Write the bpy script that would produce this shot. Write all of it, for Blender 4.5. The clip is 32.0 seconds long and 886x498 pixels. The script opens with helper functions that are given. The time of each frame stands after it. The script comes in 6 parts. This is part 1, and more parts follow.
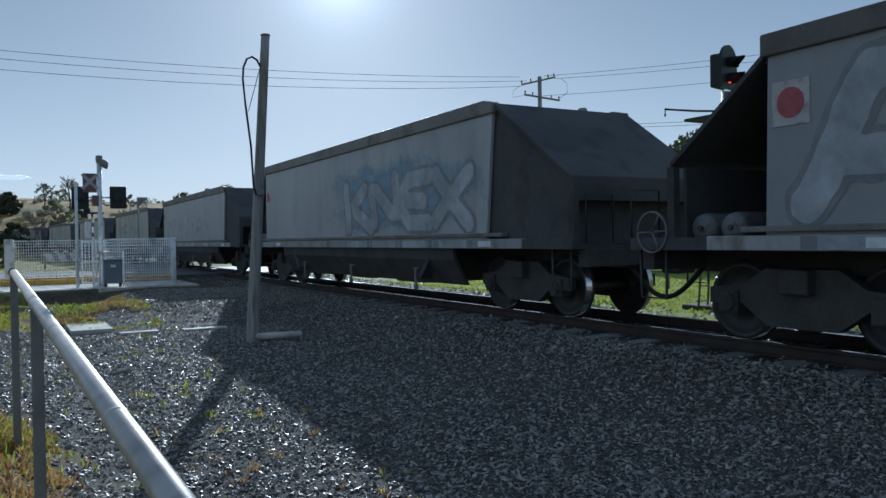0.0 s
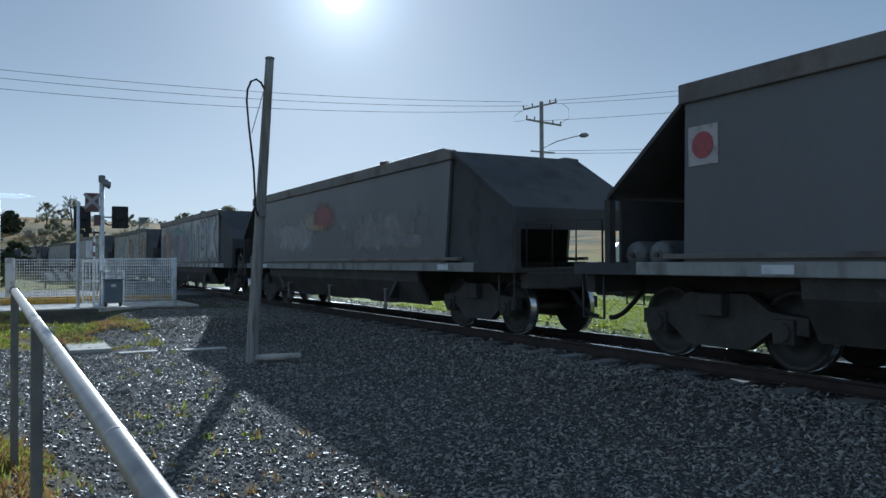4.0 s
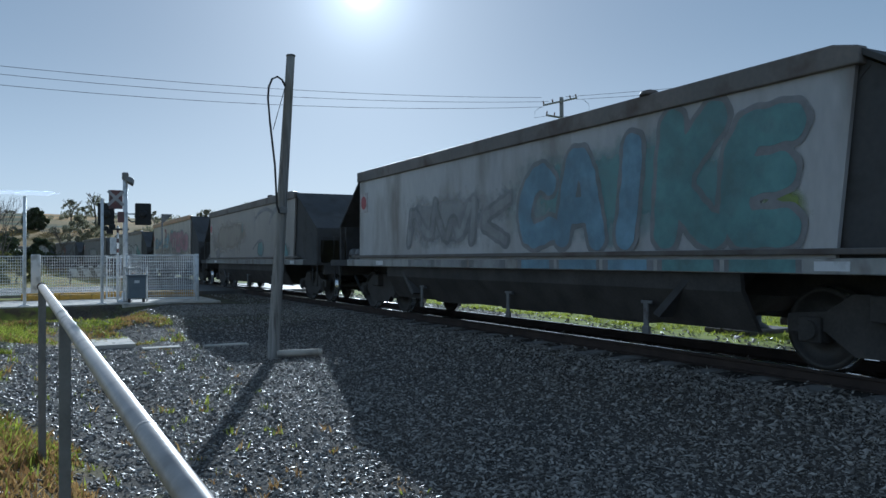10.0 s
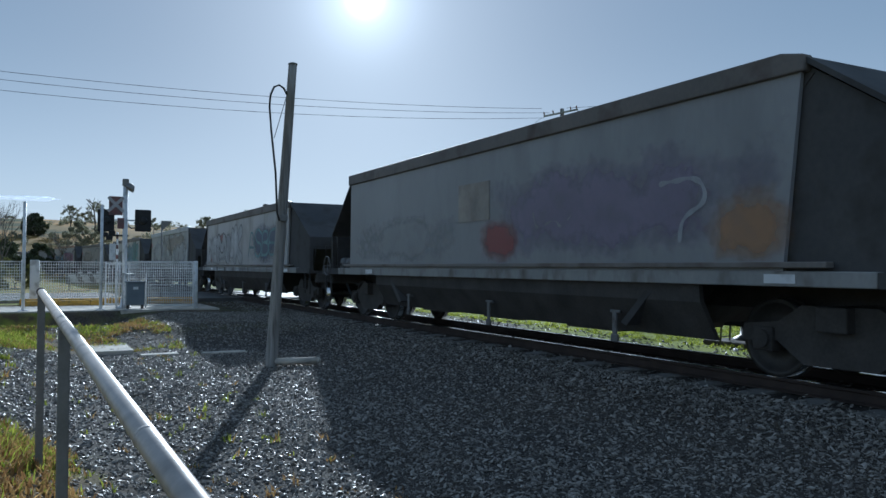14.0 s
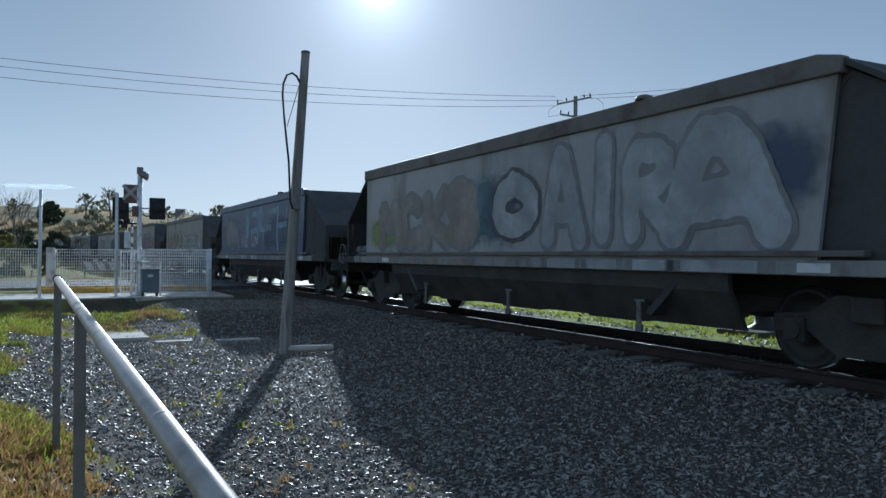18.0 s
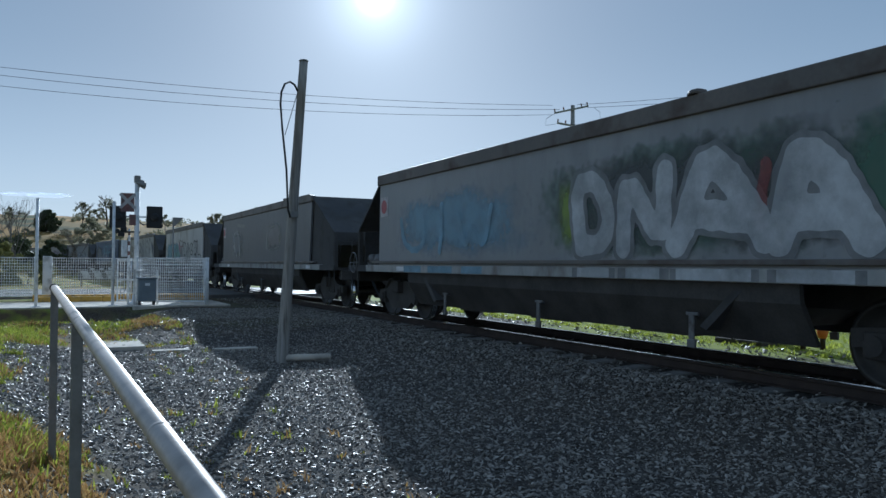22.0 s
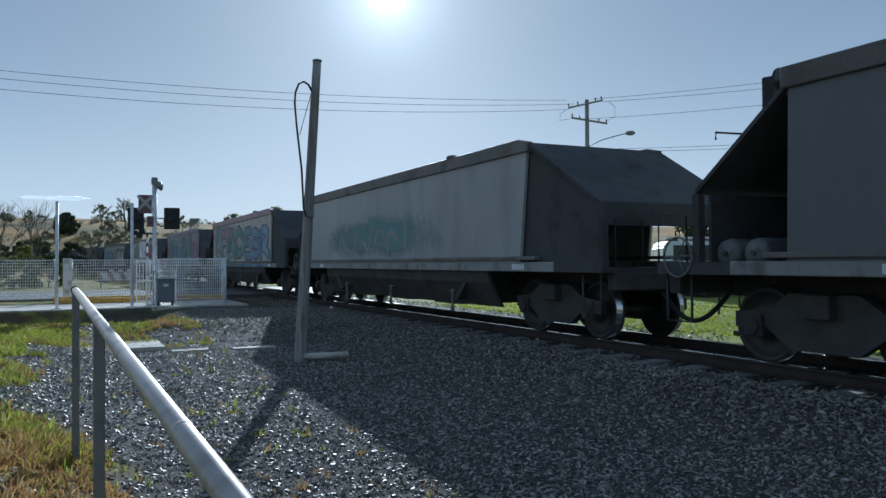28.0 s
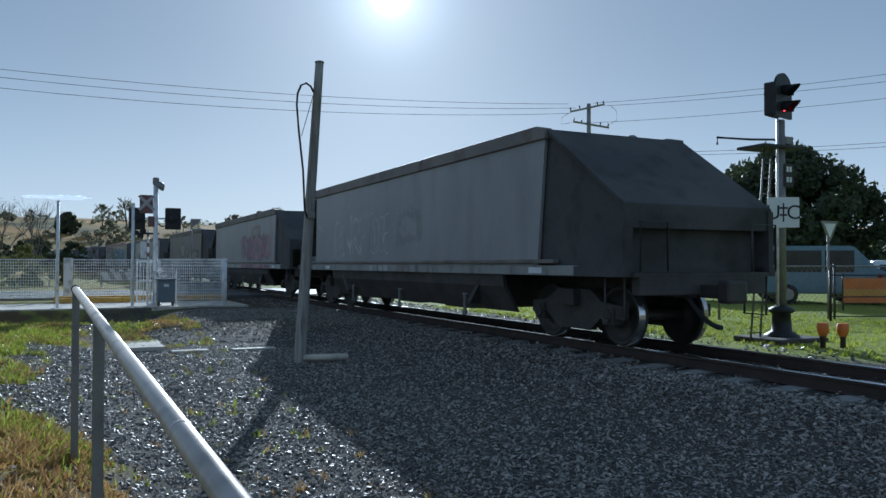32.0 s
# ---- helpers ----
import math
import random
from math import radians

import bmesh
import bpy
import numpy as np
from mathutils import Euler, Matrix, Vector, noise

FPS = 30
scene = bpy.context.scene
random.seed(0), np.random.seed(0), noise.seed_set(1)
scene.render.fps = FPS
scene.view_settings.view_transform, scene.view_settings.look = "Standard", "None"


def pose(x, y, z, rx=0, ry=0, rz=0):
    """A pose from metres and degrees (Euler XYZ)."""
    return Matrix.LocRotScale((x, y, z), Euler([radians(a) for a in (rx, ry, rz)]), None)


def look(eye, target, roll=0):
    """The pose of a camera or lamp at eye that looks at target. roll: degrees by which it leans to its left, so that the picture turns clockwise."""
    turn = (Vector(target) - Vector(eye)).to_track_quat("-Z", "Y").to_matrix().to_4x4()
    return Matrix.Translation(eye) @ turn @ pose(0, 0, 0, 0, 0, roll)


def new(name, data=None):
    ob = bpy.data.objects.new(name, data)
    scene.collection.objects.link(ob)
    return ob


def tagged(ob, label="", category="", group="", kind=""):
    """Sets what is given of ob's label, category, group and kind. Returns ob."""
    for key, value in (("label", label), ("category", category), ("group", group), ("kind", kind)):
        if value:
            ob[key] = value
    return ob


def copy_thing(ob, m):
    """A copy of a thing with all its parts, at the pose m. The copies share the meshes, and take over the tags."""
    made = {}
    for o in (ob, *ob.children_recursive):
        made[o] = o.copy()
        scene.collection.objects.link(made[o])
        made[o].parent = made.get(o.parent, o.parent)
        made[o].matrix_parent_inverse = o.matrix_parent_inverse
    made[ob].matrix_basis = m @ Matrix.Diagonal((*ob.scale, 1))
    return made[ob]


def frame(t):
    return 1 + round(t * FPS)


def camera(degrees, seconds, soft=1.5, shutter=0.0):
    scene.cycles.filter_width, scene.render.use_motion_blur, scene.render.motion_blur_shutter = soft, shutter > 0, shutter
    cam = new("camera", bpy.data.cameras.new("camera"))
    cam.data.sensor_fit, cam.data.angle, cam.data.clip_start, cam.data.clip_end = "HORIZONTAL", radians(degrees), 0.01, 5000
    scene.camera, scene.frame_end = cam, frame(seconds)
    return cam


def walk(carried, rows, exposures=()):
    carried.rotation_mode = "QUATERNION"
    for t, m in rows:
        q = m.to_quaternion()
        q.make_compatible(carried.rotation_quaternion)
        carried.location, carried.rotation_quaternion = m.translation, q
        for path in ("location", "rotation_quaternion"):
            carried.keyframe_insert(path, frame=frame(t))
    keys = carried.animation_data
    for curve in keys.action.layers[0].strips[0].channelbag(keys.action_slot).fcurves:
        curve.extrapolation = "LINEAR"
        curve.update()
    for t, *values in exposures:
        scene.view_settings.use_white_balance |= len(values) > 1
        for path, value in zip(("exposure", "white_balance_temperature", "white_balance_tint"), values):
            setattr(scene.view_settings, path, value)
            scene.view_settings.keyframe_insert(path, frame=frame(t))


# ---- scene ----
cam = camera(59.2, 32.0)
PATH = [
    (0, (0.026, 0.11, 1.288), (0.999, 1.859, 1.261), -0.9),
    (0.5, (0.033, 0.107, 1.289), (1.024, 1.844, 1.277), -0.8),
    (1, (0.032, 0.112, 1.292), (1.036, 1.842, 1.296), -0.7),
    (1.5, (0.027, 0.115, 1.291), (1.036, 1.843, 1.31), -0.5),
    (2, (0.027, 0.106, 1.288), (1.033, 1.835, 1.316), -0.3),
    (2.5, (0.023, 0.092, 1.29), (1.02, 1.825, 1.322), -0.2),
    (3, (0.022, 0.104, 1.285), (1.011, 1.842, 1.32), -0.1),
    (3.5, (0.021, 0.102, 1.288), (1, 1.847, 1.323), -0.2),
    (5.5, (0.018, 0.108, 1.288), (0.981, 1.86, 1.315), -0.3),
    (6, (0.02, 0.11, 1.289), (0.98, 1.863, 1.317), -0.2),
    (6.5, (0.015, 0.109, 1.287), (0.97, 1.867, 1.316), -0.1),
    (7, (0.013, 0.098, 1.287), (0.957, 1.861, 1.316), -0.1),
    (7.5, (0.011, 0.09, 1.287), (0.947, 1.859, 1.315), -0.1),
    (8, (0.008, 0.09, 1.29), (0.938, 1.86, 1.316), -0.0),
    (8.5, (0.005, 0.089, 1.289), (0.931, 1.861, 1.316), -0.0),
    (9, (0.005, 0.101, 1.288), (0.929, 1.875, 1.315), -0.1),
    (9.5, (0.007, 0.106, 1.285), (0.931, 1.88, 1.311), -0.2),
    (10, (0.006, 0.1, 1.29), (0.933, 1.872, 1.313), -0.3),
    (10.5, (0.007, 0.098, 1.287), (0.94, 1.866, 1.308), -0.4),
    (11, (0.012, 0.109, 1.285), (0.952, 1.874, 1.304), -0.3),
    (11.5, (0.012, 0.109, 1.284), (0.957, 1.871, 1.31), -0.0),
    (12, (0.004, 0.103, 1.288), (0.951, 1.864, 1.323), 0.2),
    (12.5, (0.002, 0.097, 1.287), (0.946, 1.86, 1.332), 0.5),
    (13, (0.004, 0.11, 1.286), (0.944, 1.874, 1.336), 0.5),
    (13.5, (0, 0.094, 1.286), (0.934, 1.861, 1.335), 0.4),
    (14, (-0.001, 0.097, 1.286), (0.927, 1.867, 1.334), 0.3),
    (14.5, (-0.001, 0.096, 1.287), (0.919, 1.87, 1.334), 0.3),
    (16.5, (-0.003, 0.093, 1.287), (0.896, 1.878, 1.325), 0.2),
    (17, (-0.003, 0.089, 1.288), (0.898, 1.874, 1.32), 0.3),
    (17.5, (-0.005, 0.1, 1.283), (0.897, 1.885, 1.308), 0.4),
    (18, (-0.002, 0.095, 1.284), (0.898, 1.881, 1.302), 0.4),
    (18.5, (-0.007, 0.083, 1.282), (0.891, 1.869, 1.299), 0.3),
    (19, (-0.005, 0.088, 1.288), (0.893, 1.876, 1.312), 0.3),
    (19.5, (-0.005, 0.097, 1.289), (0.891, 1.885, 1.32), 0.2),
    (20, (-0.006, 0.097, 1.288), (0.888, 1.885, 1.325), 0.1),
    (20.5, (-0.006, 0.087, 1.285), (0.891, 1.876, 1.324), 0.2),
    (21, (-0.005, 0.09, 1.287), (0.893, 1.876, 1.325), 0.3),
    (21.5, (-0.004, 0.104, 1.286), (0.899, 1.888, 1.324), 0.3),
    (22, (-0.004, 0.11, 1.285), (0.902, 1.893, 1.325), 0.4),
    (22.5, (-0.002, 0.097, 1.285), (0.904, 1.88, 1.327), 0.5),
    (23, (-0.004, 0.09, 1.286), (0.901, 1.875, 1.33), 0.5),
    (23.5, (-0.006, 0.093, 1.286), (0.889, 1.881, 1.33), 0.4),
    (24, (-0.011, 0.093, 1.287), (0.87, 1.887, 1.333), 0.3),
    (24.5, (-0.014, 0.092, 1.289), (0.854, 1.893, 1.337), 0.2),
    (25, (-0.013, 0.082, 1.29), (0.844, 1.888, 1.338), 0.0),
    (25.5, (-0.009, 0.081, 1.289), (0.844, 1.889, 1.339), -0.1),
    (27.5, (-0.006, 0.09, 1.288), (0.862, 1.892, 1.321), -0.4),
    (28, (-0.011, 0.092, 1.288), (0.859, 1.893, 1.32), -0.4),
    (28.5, (-0.012, 0.093, 1.292), (0.858, 1.893, 1.324), -0.2),
    (29, (-0.011, 0.094, 1.286), (0.859, 1.894, 1.318), -0.1),
    (29.5, (-0.012, 0.088, 1.288), (0.858, 1.889, 1.318), -0.1),
    (30, (-0.011, 0.09, 1.286), (0.861, 1.889, 1.311), -0.0),
    (30.5, (-0.011, 0.097, 1.287), (0.865, 1.894, 1.311), 0.0),
    (31, (-0.011, 0.106, 1.284), (0.871, 1.901, 1.312), 0.1),
    (31.5, (-0.013, 0.111, 1.288), (0.87, 1.905, 1.323), 0.2),
    (32, (-0.01, 0.093, 1.285), (0.858, 1.894, 1.324), 0.1),
]
walk(cam, [(t, look(eye, target, roll)) for t, eye, target, roll in PATH], exposures=[(0.0, 0.14, 4950, 4), (32.0, 0.14, 4950, 4)])

# ---- world and sun ----
SUN_AZ, SUN_EL = radians(21.8), radians(19.1)
SUN_DIR = Vector((math.sin(SUN_AZ) * math.cos(SUN_EL), math.cos(SUN_AZ) * math.cos(SUN_EL), math.sin(SUN_EL)))
world = bpy.data.worlds.new("world")
scene.world = world
world.use_nodes = True
wn, wl = world.node_tree.nodes, world.node_tree.links
sky = wn.new("ShaderNodeTexSky")
sky.sky_type, sky.sun_disc = "NISHITA", False
sky.sun_elevation, sky.sun_rotation = SUN_EL, SUN_AZ
sky.air_density, sky.dust_density, sky.ozone_density = 1.0, 0.3, 2.0
wn["Background"].inputs["Strength"].default_value = 0.205
haze = wn.new("ShaderNodeGamma")
haze.inputs["Gamma"].default_value = 0.27
wl.new(sky.outputs["Color"], haze.inputs["Color"])
blue = wn.new("ShaderNodeHueSaturation")
blue.inputs["Saturation"].default_value = 1.3
wl.new(haze.outputs["Color"], blue.inputs["Color"])
wl.new(blue.outputs["Color"], wn["Background"].inputs["Color"])
# the bright ring round the sun
geo, dot, ring = wn.new("ShaderNodeTexCoord"), wn.new("ShaderNodeVectorMath"), wn.new("ShaderNodeMapRange")
dot.operation = "DOT_PRODUCT"
dot.inputs[1].default_value = SUN_DIR
wl.new(geo.outputs["Generated"], dot.inputs[0])
wl.new(dot.outputs["Value"], ring.inputs["Value"])
ring.inputs["From Min"].default_value, ring.inputs["From Max"].default_value = 0.0, 1.0
glare, total = wn.new("ShaderNodeBackground"), wn.new("ShaderNodeAddShader")
layers = []
for sharp, gain in ((7000.0, 1.6), (600.0, 0.42), (80.0, 0.17), (14.0, 0.05)):
    power = wn.new("ShaderNodeMath")
    power.operation = "POWER"
    power.inputs[1].default_value = sharp
    wl.new(ring.outputs["Result"], power.inputs[0])
    scale = wn.new("ShaderNodeMath")
    scale.operation = "MULTIPLY_ADD"
    scale.inputs[1].default_value, scale.inputs[2].default_value = gain, 0.0
    wl.new(power.outputs[0], scale.inputs[0])
    if layers:
        wl.new(layers[-1].outputs[0], scale.inputs[2])
    layers.append(scale)
wl.new(layers[-1].outputs[0], glare.inputs["Strength"])
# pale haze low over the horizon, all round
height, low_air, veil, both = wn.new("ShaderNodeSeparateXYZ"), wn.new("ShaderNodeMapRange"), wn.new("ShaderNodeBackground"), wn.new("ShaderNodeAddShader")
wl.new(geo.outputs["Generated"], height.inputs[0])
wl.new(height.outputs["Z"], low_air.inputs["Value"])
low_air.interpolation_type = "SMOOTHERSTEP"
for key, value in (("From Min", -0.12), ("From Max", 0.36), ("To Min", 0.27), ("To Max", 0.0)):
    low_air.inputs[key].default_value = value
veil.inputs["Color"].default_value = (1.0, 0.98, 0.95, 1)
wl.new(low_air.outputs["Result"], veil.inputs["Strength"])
glare.inputs["Color"].default_value = (1.0, 0.95, 0.88, 1)
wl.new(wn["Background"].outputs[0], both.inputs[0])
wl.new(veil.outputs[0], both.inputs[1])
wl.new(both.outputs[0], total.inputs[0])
wl.new(glare.outputs[0], total.inputs[1])
wl.new(total.outputs[0], wn["World Output"].inputs["Surface"])
sun = new("sun", bpy.data.lights.new("sun", "SUN"))
sun.data.energy, sun.data.angle, sun.data.color = 4.1, radians(0.53), (1.0, 0.93, 0.82)
sun.matrix_world = look(SUN_DIR * 100, (0, 0, 0))
scene.view_settings.exposure = 0.0


# ---- materials ----
def mat(name, a, b, rough=0.7, metal=0.0, big=1.5, fine=40.0, bump=0.3, depth=0.01, dirt=None, spec=0.4, vary=0.0, coords="Object", stretch=(1, 1, 1)):
    """Two colours mixed by a large and a fine noise, an optional dirt colour in streaks, and fine relief."""
    m = bpy.data.materials.new(name)
    m.use_nodes = True
    n, l = m.node_tree.nodes, m.node_tree.links
    p = n["Principled BSDF"]
    tc, mp = n.new("ShaderNodeTexCoord"), n.new("ShaderNodeMapping")
    mp.inputs["Scale"].default_value = stretch
    l.new(tc.outputs[coords], mp.inputs["Vector"])
    n1, n2 = n.new("ShaderNodeTexNoise"), n.new("ShaderNodeTexNoise")
    for node, s, d in ((n1, big, 4), (n2, fine, 3)):
        node.inputs["Scale"].default_value, node.inputs["Detail"].default_value = s, d
        l.new(mp.outputs["Vector"], node.inputs["Vector"])
    add = n.new("ShaderNodeMath")
    add.operation = "MULTIPLY_ADD"
    l.new(n2.outputs["Fac"], add.inputs[0])
    add.inputs[1].default_value = 0.5
    l.new(n1.outputs["Fac"], add.inputs[2])
    ramp = n.new("ShaderNodeMapRange")
    ramp.inputs["From Min"].default_value, ramp.inputs["From Max"].default_value = 0.5, 1.0
    l.new(add.outputs[0], ramp.inputs["Value"])
    mix = n.new("ShaderNodeMix")
    mix.data_type = "RGBA"
    mix.inputs["A"].default_value, mix.inputs["B"].default_value = (*a, 1), (*b, 1)
    l.new(ramp.outputs["Result"], mix.inputs["Factor"])
    out = mix.outputs["Result"]
    if dirt:
        n3 = n.new("ShaderNodeTexNoise")
        n3.inputs["Scale"].default_value, n3.inputs["Detail"].default_value = big * 2.3, 6
        l.new(mp.outputs["Vector"], n3.inputs["Vector"])
        r3 = n.new("ShaderNodeMapRange")
        r3.inputs["From Min"].default_value, r3.inputs["From Max"].default_value = 0.5, 0.72
        l.new(n3.outputs["Fac"], r3.inputs["Value"])
        m3 = n.new("ShaderNodeMix")
        m3.data_type = "RGBA"
        m3.inputs["B"].default_value = (*dirt, 1)
        l.new(r3.outputs["Result"], m3.inputs["Factor"])
        l.new(out, m3.inputs["A"])
        out = m3.outputs["Result"]
    if vary:
        oi, hs = n.new("ShaderNodeObjectInfo"), n.new("ShaderNodeHueSaturation")
        mr = n.new("ShaderNodeMapRange")
        mr.inputs["To Min"].default_value, mr.inputs["To Max"].default_value = 1 - vary, 1 + vary
        l.new(oi.outputs["Random"], mr.inputs["Value"])
        l.new(mr.outputs["Result"], hs.inputs["Value"])
        l.new(out, hs.inputs["Color"])
        out = hs.outputs["Color"]
    l.new(out, p.inputs["Base Color"])
    p.inputs["Metallic"].default_value, p.inputs["Specular IOR Level"].default_value = metal, spec
    rr = n.new("ShaderNodeMapRange")
    rr.inputs["To Min"].default_value, rr.inputs["To Max"].default_value = max(rough - 0.12, 0.05), min(rough + 0.12, 1)
    l.new(n2.outputs["Fac"], rr.inputs["Value"])
    l.new(rr.outputs["Result"], p.inputs["Roughness"])
    if bump:
        bp = n.new("ShaderNodeBump")
        bp.inputs["Strength"].default_value, bp.inputs["Distance"].default_value = bump, depth
        l.new(add.outputs[0], bp.inputs["Height"])
        l.new(bp.outputs["Normal"], p.inputs["Normal"])
    return m


def glow(name, color, strength):
    m = bpy.data.materials.new(name)
    m.use_nodes = True
    p = m.node_tree.nodes["Principled BSDF"]
    p.inputs["Base Color"].default_value = (*color, 1)
    p.inputs["Emission Color"].default_value, p.inputs["Emission Strength"].default_value = (*color, 1), strength
    return m


WAGON = mat("wagon paint", (0.38, 0.38, 0.385), (0.52, 0.51, 0.50), 0.44, 0, 0.6, 14, 0.25, 0.004, (0.22, 0.20, 0.18), vary=0.2, stretch=(1, 1, 0.35))
RIMM = mat("wagon rim", (0.15, 0.14, 0.13), (0.24, 0.21, 0.185), 0.6, 0, 0.8, 20, 0.2, 0.004, (0.09, 0.06, 0.045), vary=0.2)
# even dark colour for the wagon ends and the added shade plates
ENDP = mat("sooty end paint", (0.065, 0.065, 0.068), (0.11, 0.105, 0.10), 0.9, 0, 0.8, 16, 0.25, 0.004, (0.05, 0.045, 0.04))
SILL = mat("wagon sill", (0.30, 0.30, 0.29), (0.42, 0.41, 0.39), 0.6, 0, 1.5, 20, 0.2, 0.003, (0.16, 0.14, 0.12), vary=0.25, stretch=(1, 1, 0.5))
DARK = mat("underframe grime", (0.05, 0.046, 0.043), (0.11, 0.10, 0.09), 0.8, 0, 2, 30, 0.4, 0.006)
STEELD = mat("dark steel", (0.05, 0.048, 0.045), (0.10, 0.09, 0.08), 0.55, 0.4, 3, 30, 0.3, 0.003)
PLATE = mat("dirty white plate", (0.44, 0.40, 0.40), (0.58, 0.54, 0.53), 0.5, 0, 4, 40, 0.1, 0.002, (0.30, 0.24, 0.23))
DISC = mat("faded red disc", (0.34, 0.07, 0.08), (0.46, 0.11, 0.12), 0.5, 0, 5, 40, 0.1, 0.002, (0.24, 0.08, 0.08))
LEVER = mat("worn lever steel", (0.14, 0.14, 0.14), (0.24, 0.235, 0.23), 0.55, 0.2, 4, 40, 0.2, 0.002, (0.09, 0.07, 0.06))
TREAD = mat("polished steel", (0.58, 0.58, 0.59), (0.72, 0.72, 0.72), 0.16, 0.95, 4, 60, 0.05, 0.001)
RAILSIDE = mat("rusty rail", (0.045, 0.034, 0.029), (0.085, 0.062, 0.05), 0.8, 0.2, 4, 60, 0.3, 0.003)
CONC = mat("sleeper concrete", (0.20, 0.19, 0.175), (0.31, 0.295, 0.27), 0.85, 0, 3, 60, 0.4, 0.004, (0.10, 0.092, 0.083), vary=0.15)
PATHC = mat("path concrete", (0.53, 0.48, 0.40), (0.66, 0.60, 0.51), 0.85, 0, 1.2, 50, 0.3, 0.003, (0.26, 0.25, 0.23))
WHITEP = mat("white paint", (0.74, 0.75, 0.76), (0.85, 0.85, 0.85), 0.5, 0, 2, 40, 0.1, 0.002, (0.45, 0.45, 0.44))
GALV = mat("galvanised steel", (0.43, 0.385, 0.345), (0.58, 0.52, 0.47), 0.42, 0.25, 5, 60, 0.12, 0.001, (0.34, 0.305, 0.275))
GALVD = mat("dull galvanised post", (0.20, 0.195, 0.185), (0.31, 0.30, 0.285), 0.6, 0.5, 5, 60, 0.15, 0.001)
WOODP = mat("grey pole wood", (0.24, 0.225, 0.20), (0.40, 0.375, 0.34), 0.85, 0, 3, 30, 0.6, 0.006, (0.15, 0.135, 0.12), stretch=(4, 4, 0.25))
BLACKP = mat("black signal paint", (0.015, 0.015, 0.016), (0.03, 0.03, 0.03), 0.5, 0, 4, 40, 0.1, 0.002)
YELLOW = mat("yellow kerb paint", (0.62, 0.34, 0.05), (0.80, 0.48, 0.09), 0.7, 0, 2, 40, 0.2, 0.003, (0.25, 0.18, 0.10))
BOXM = mat("grey cabinet", (0.16, 0.19, 0.22), (0.22, 0.25, 0.28), 0.5, 0.1, 3, 40, 0.1, 0.002)
RUBBER = mat("black rubber", (0.012, 0.012, 0.013), (0.03, 0.03, 0.03), 0.7, 0, 4, 40, 0.2, 0.002)
WIRE = mat("wire", (0.03, 0.03, 0.03), (0.06, 0.06, 0.06), 0.6, 0.2, 4, 40, 0)


# ---- mesh helpers ----
def part(name, bm, material, parent=None, label="", smooth=False):
    me = bpy.data.meshes.new(name)
    if smooth:
        for f in bm.faces:
            f.smooth = True
    bm.to_mesh(me)
    bm.free()
    for m in material if isinstance(material, (list, tuple)) else [material]:
        me.materials.append(m)
    ob = new(name, me)
    ob.parent = parent
    return tagged(ob, label)


def thing(name, label, category, m=None, group="", kind=""):
    ob = new(name)
    ob.empty_display_size = 0.2
    if m is not None:
        ob.matrix_basis = m
    return tagged(ob, label, category, group, kind)


def box(bm, x0, x1, y0, y1, z0, z1, m=None, bevel=0.0):
    vs = [bm.verts.new(v) for v in ((x0, y0, z0), (x1, y0, z0), (x1, y1, z0), (x0, y1, z0), (x0, y0, z1), (x1, y0, z1), (x1, y1, z1), (x0, y1, z1))]
    fs = [bm.faces.new([vs[i] for i in q]) for q in ((3, 2, 1, 0), (4, 5, 6, 7), (0, 1, 5, 4), (1, 2, 6, 5), (2, 3, 7, 6), (3, 0, 4, 7))]
    if bevel:
        es = list({e for f in fs for e in f.edges})
        r = bmesh.ops.bevel(bm, geom=es, offset=bevel, segments=2, profile=0.5, affect="EDGES")
        vs = list({v for f in r["faces"] for v in f.verts} | {v for v in vs if v.is_valid})
    if m is not None:
        bmesh.ops.transform(bm, matrix=m, verts=vs)
    return bm


def bx(*a, m=None, bevel=0.0):
    return box(bmesh.new(), *a, m=m, bevel=bevel)


def tube(bm, p, q, r, r2=None, seg=10, cap=True):
    """A round bar from p to q."""
    p, q = Vector(p), Vector(q)
    d = q - p
    rot = d.to_track_quat("Z", "Y").to_matrix()
    rings = []
    for c, rad in ((p, r), (q, r if r2 is None else r2)):
        rings.append([bm.verts.new(c + rot @ Vector((rad * math.cos(i * math.tau / seg), rad * math.sin(i * math.tau / seg), 0))) for i in range(seg)])
    for i in range(seg):
        bm.faces.new((rings[0][i], rings[0][(i + 1) % seg], rings[1][(i + 1) % seg], rings[1][i])).smooth = True
    if cap:
        bm.faces.new(rings[0][::-1])
        bm.faces.new(rings[1])
    return bm


def tb(p, q, r, r2=None, seg=10):
    return tube(bmesh.new(), p, q, r, r2, seg)


def hose(bm, pts, r, seg=8):
    """A bent round bar through points."""
    pts = [Vector(p) for p in pts]
    rings = []
    for i, p in enumerate(pts):
        d = (pts[min(i + 1, len(pts) - 1)] - pts[max(i - 1, 0)])
        rot = d.to_track_quat("Z", "Y").to_matrix()
        rings.append([bm.verts.new(p + rot @ Vector((r * math.cos(k * math.tau / seg), r * math.sin(k * math.tau / seg), 0))) for k in range(seg)])
    for a, b in zip(rings, rings[1:]):
        off = min(range(seg), key=lambda o: (a[0].co - b[o].co).length)
        for k in range(seg):
            bm.faces.new((a[k], a[(k + 1) % seg], b[(k + 1 + off) % seg], b[(k + off) % seg])).smooth = True
    bm.faces.new(rings[0][::-1])
    bm.faces.new(rings[-1])
    return bm


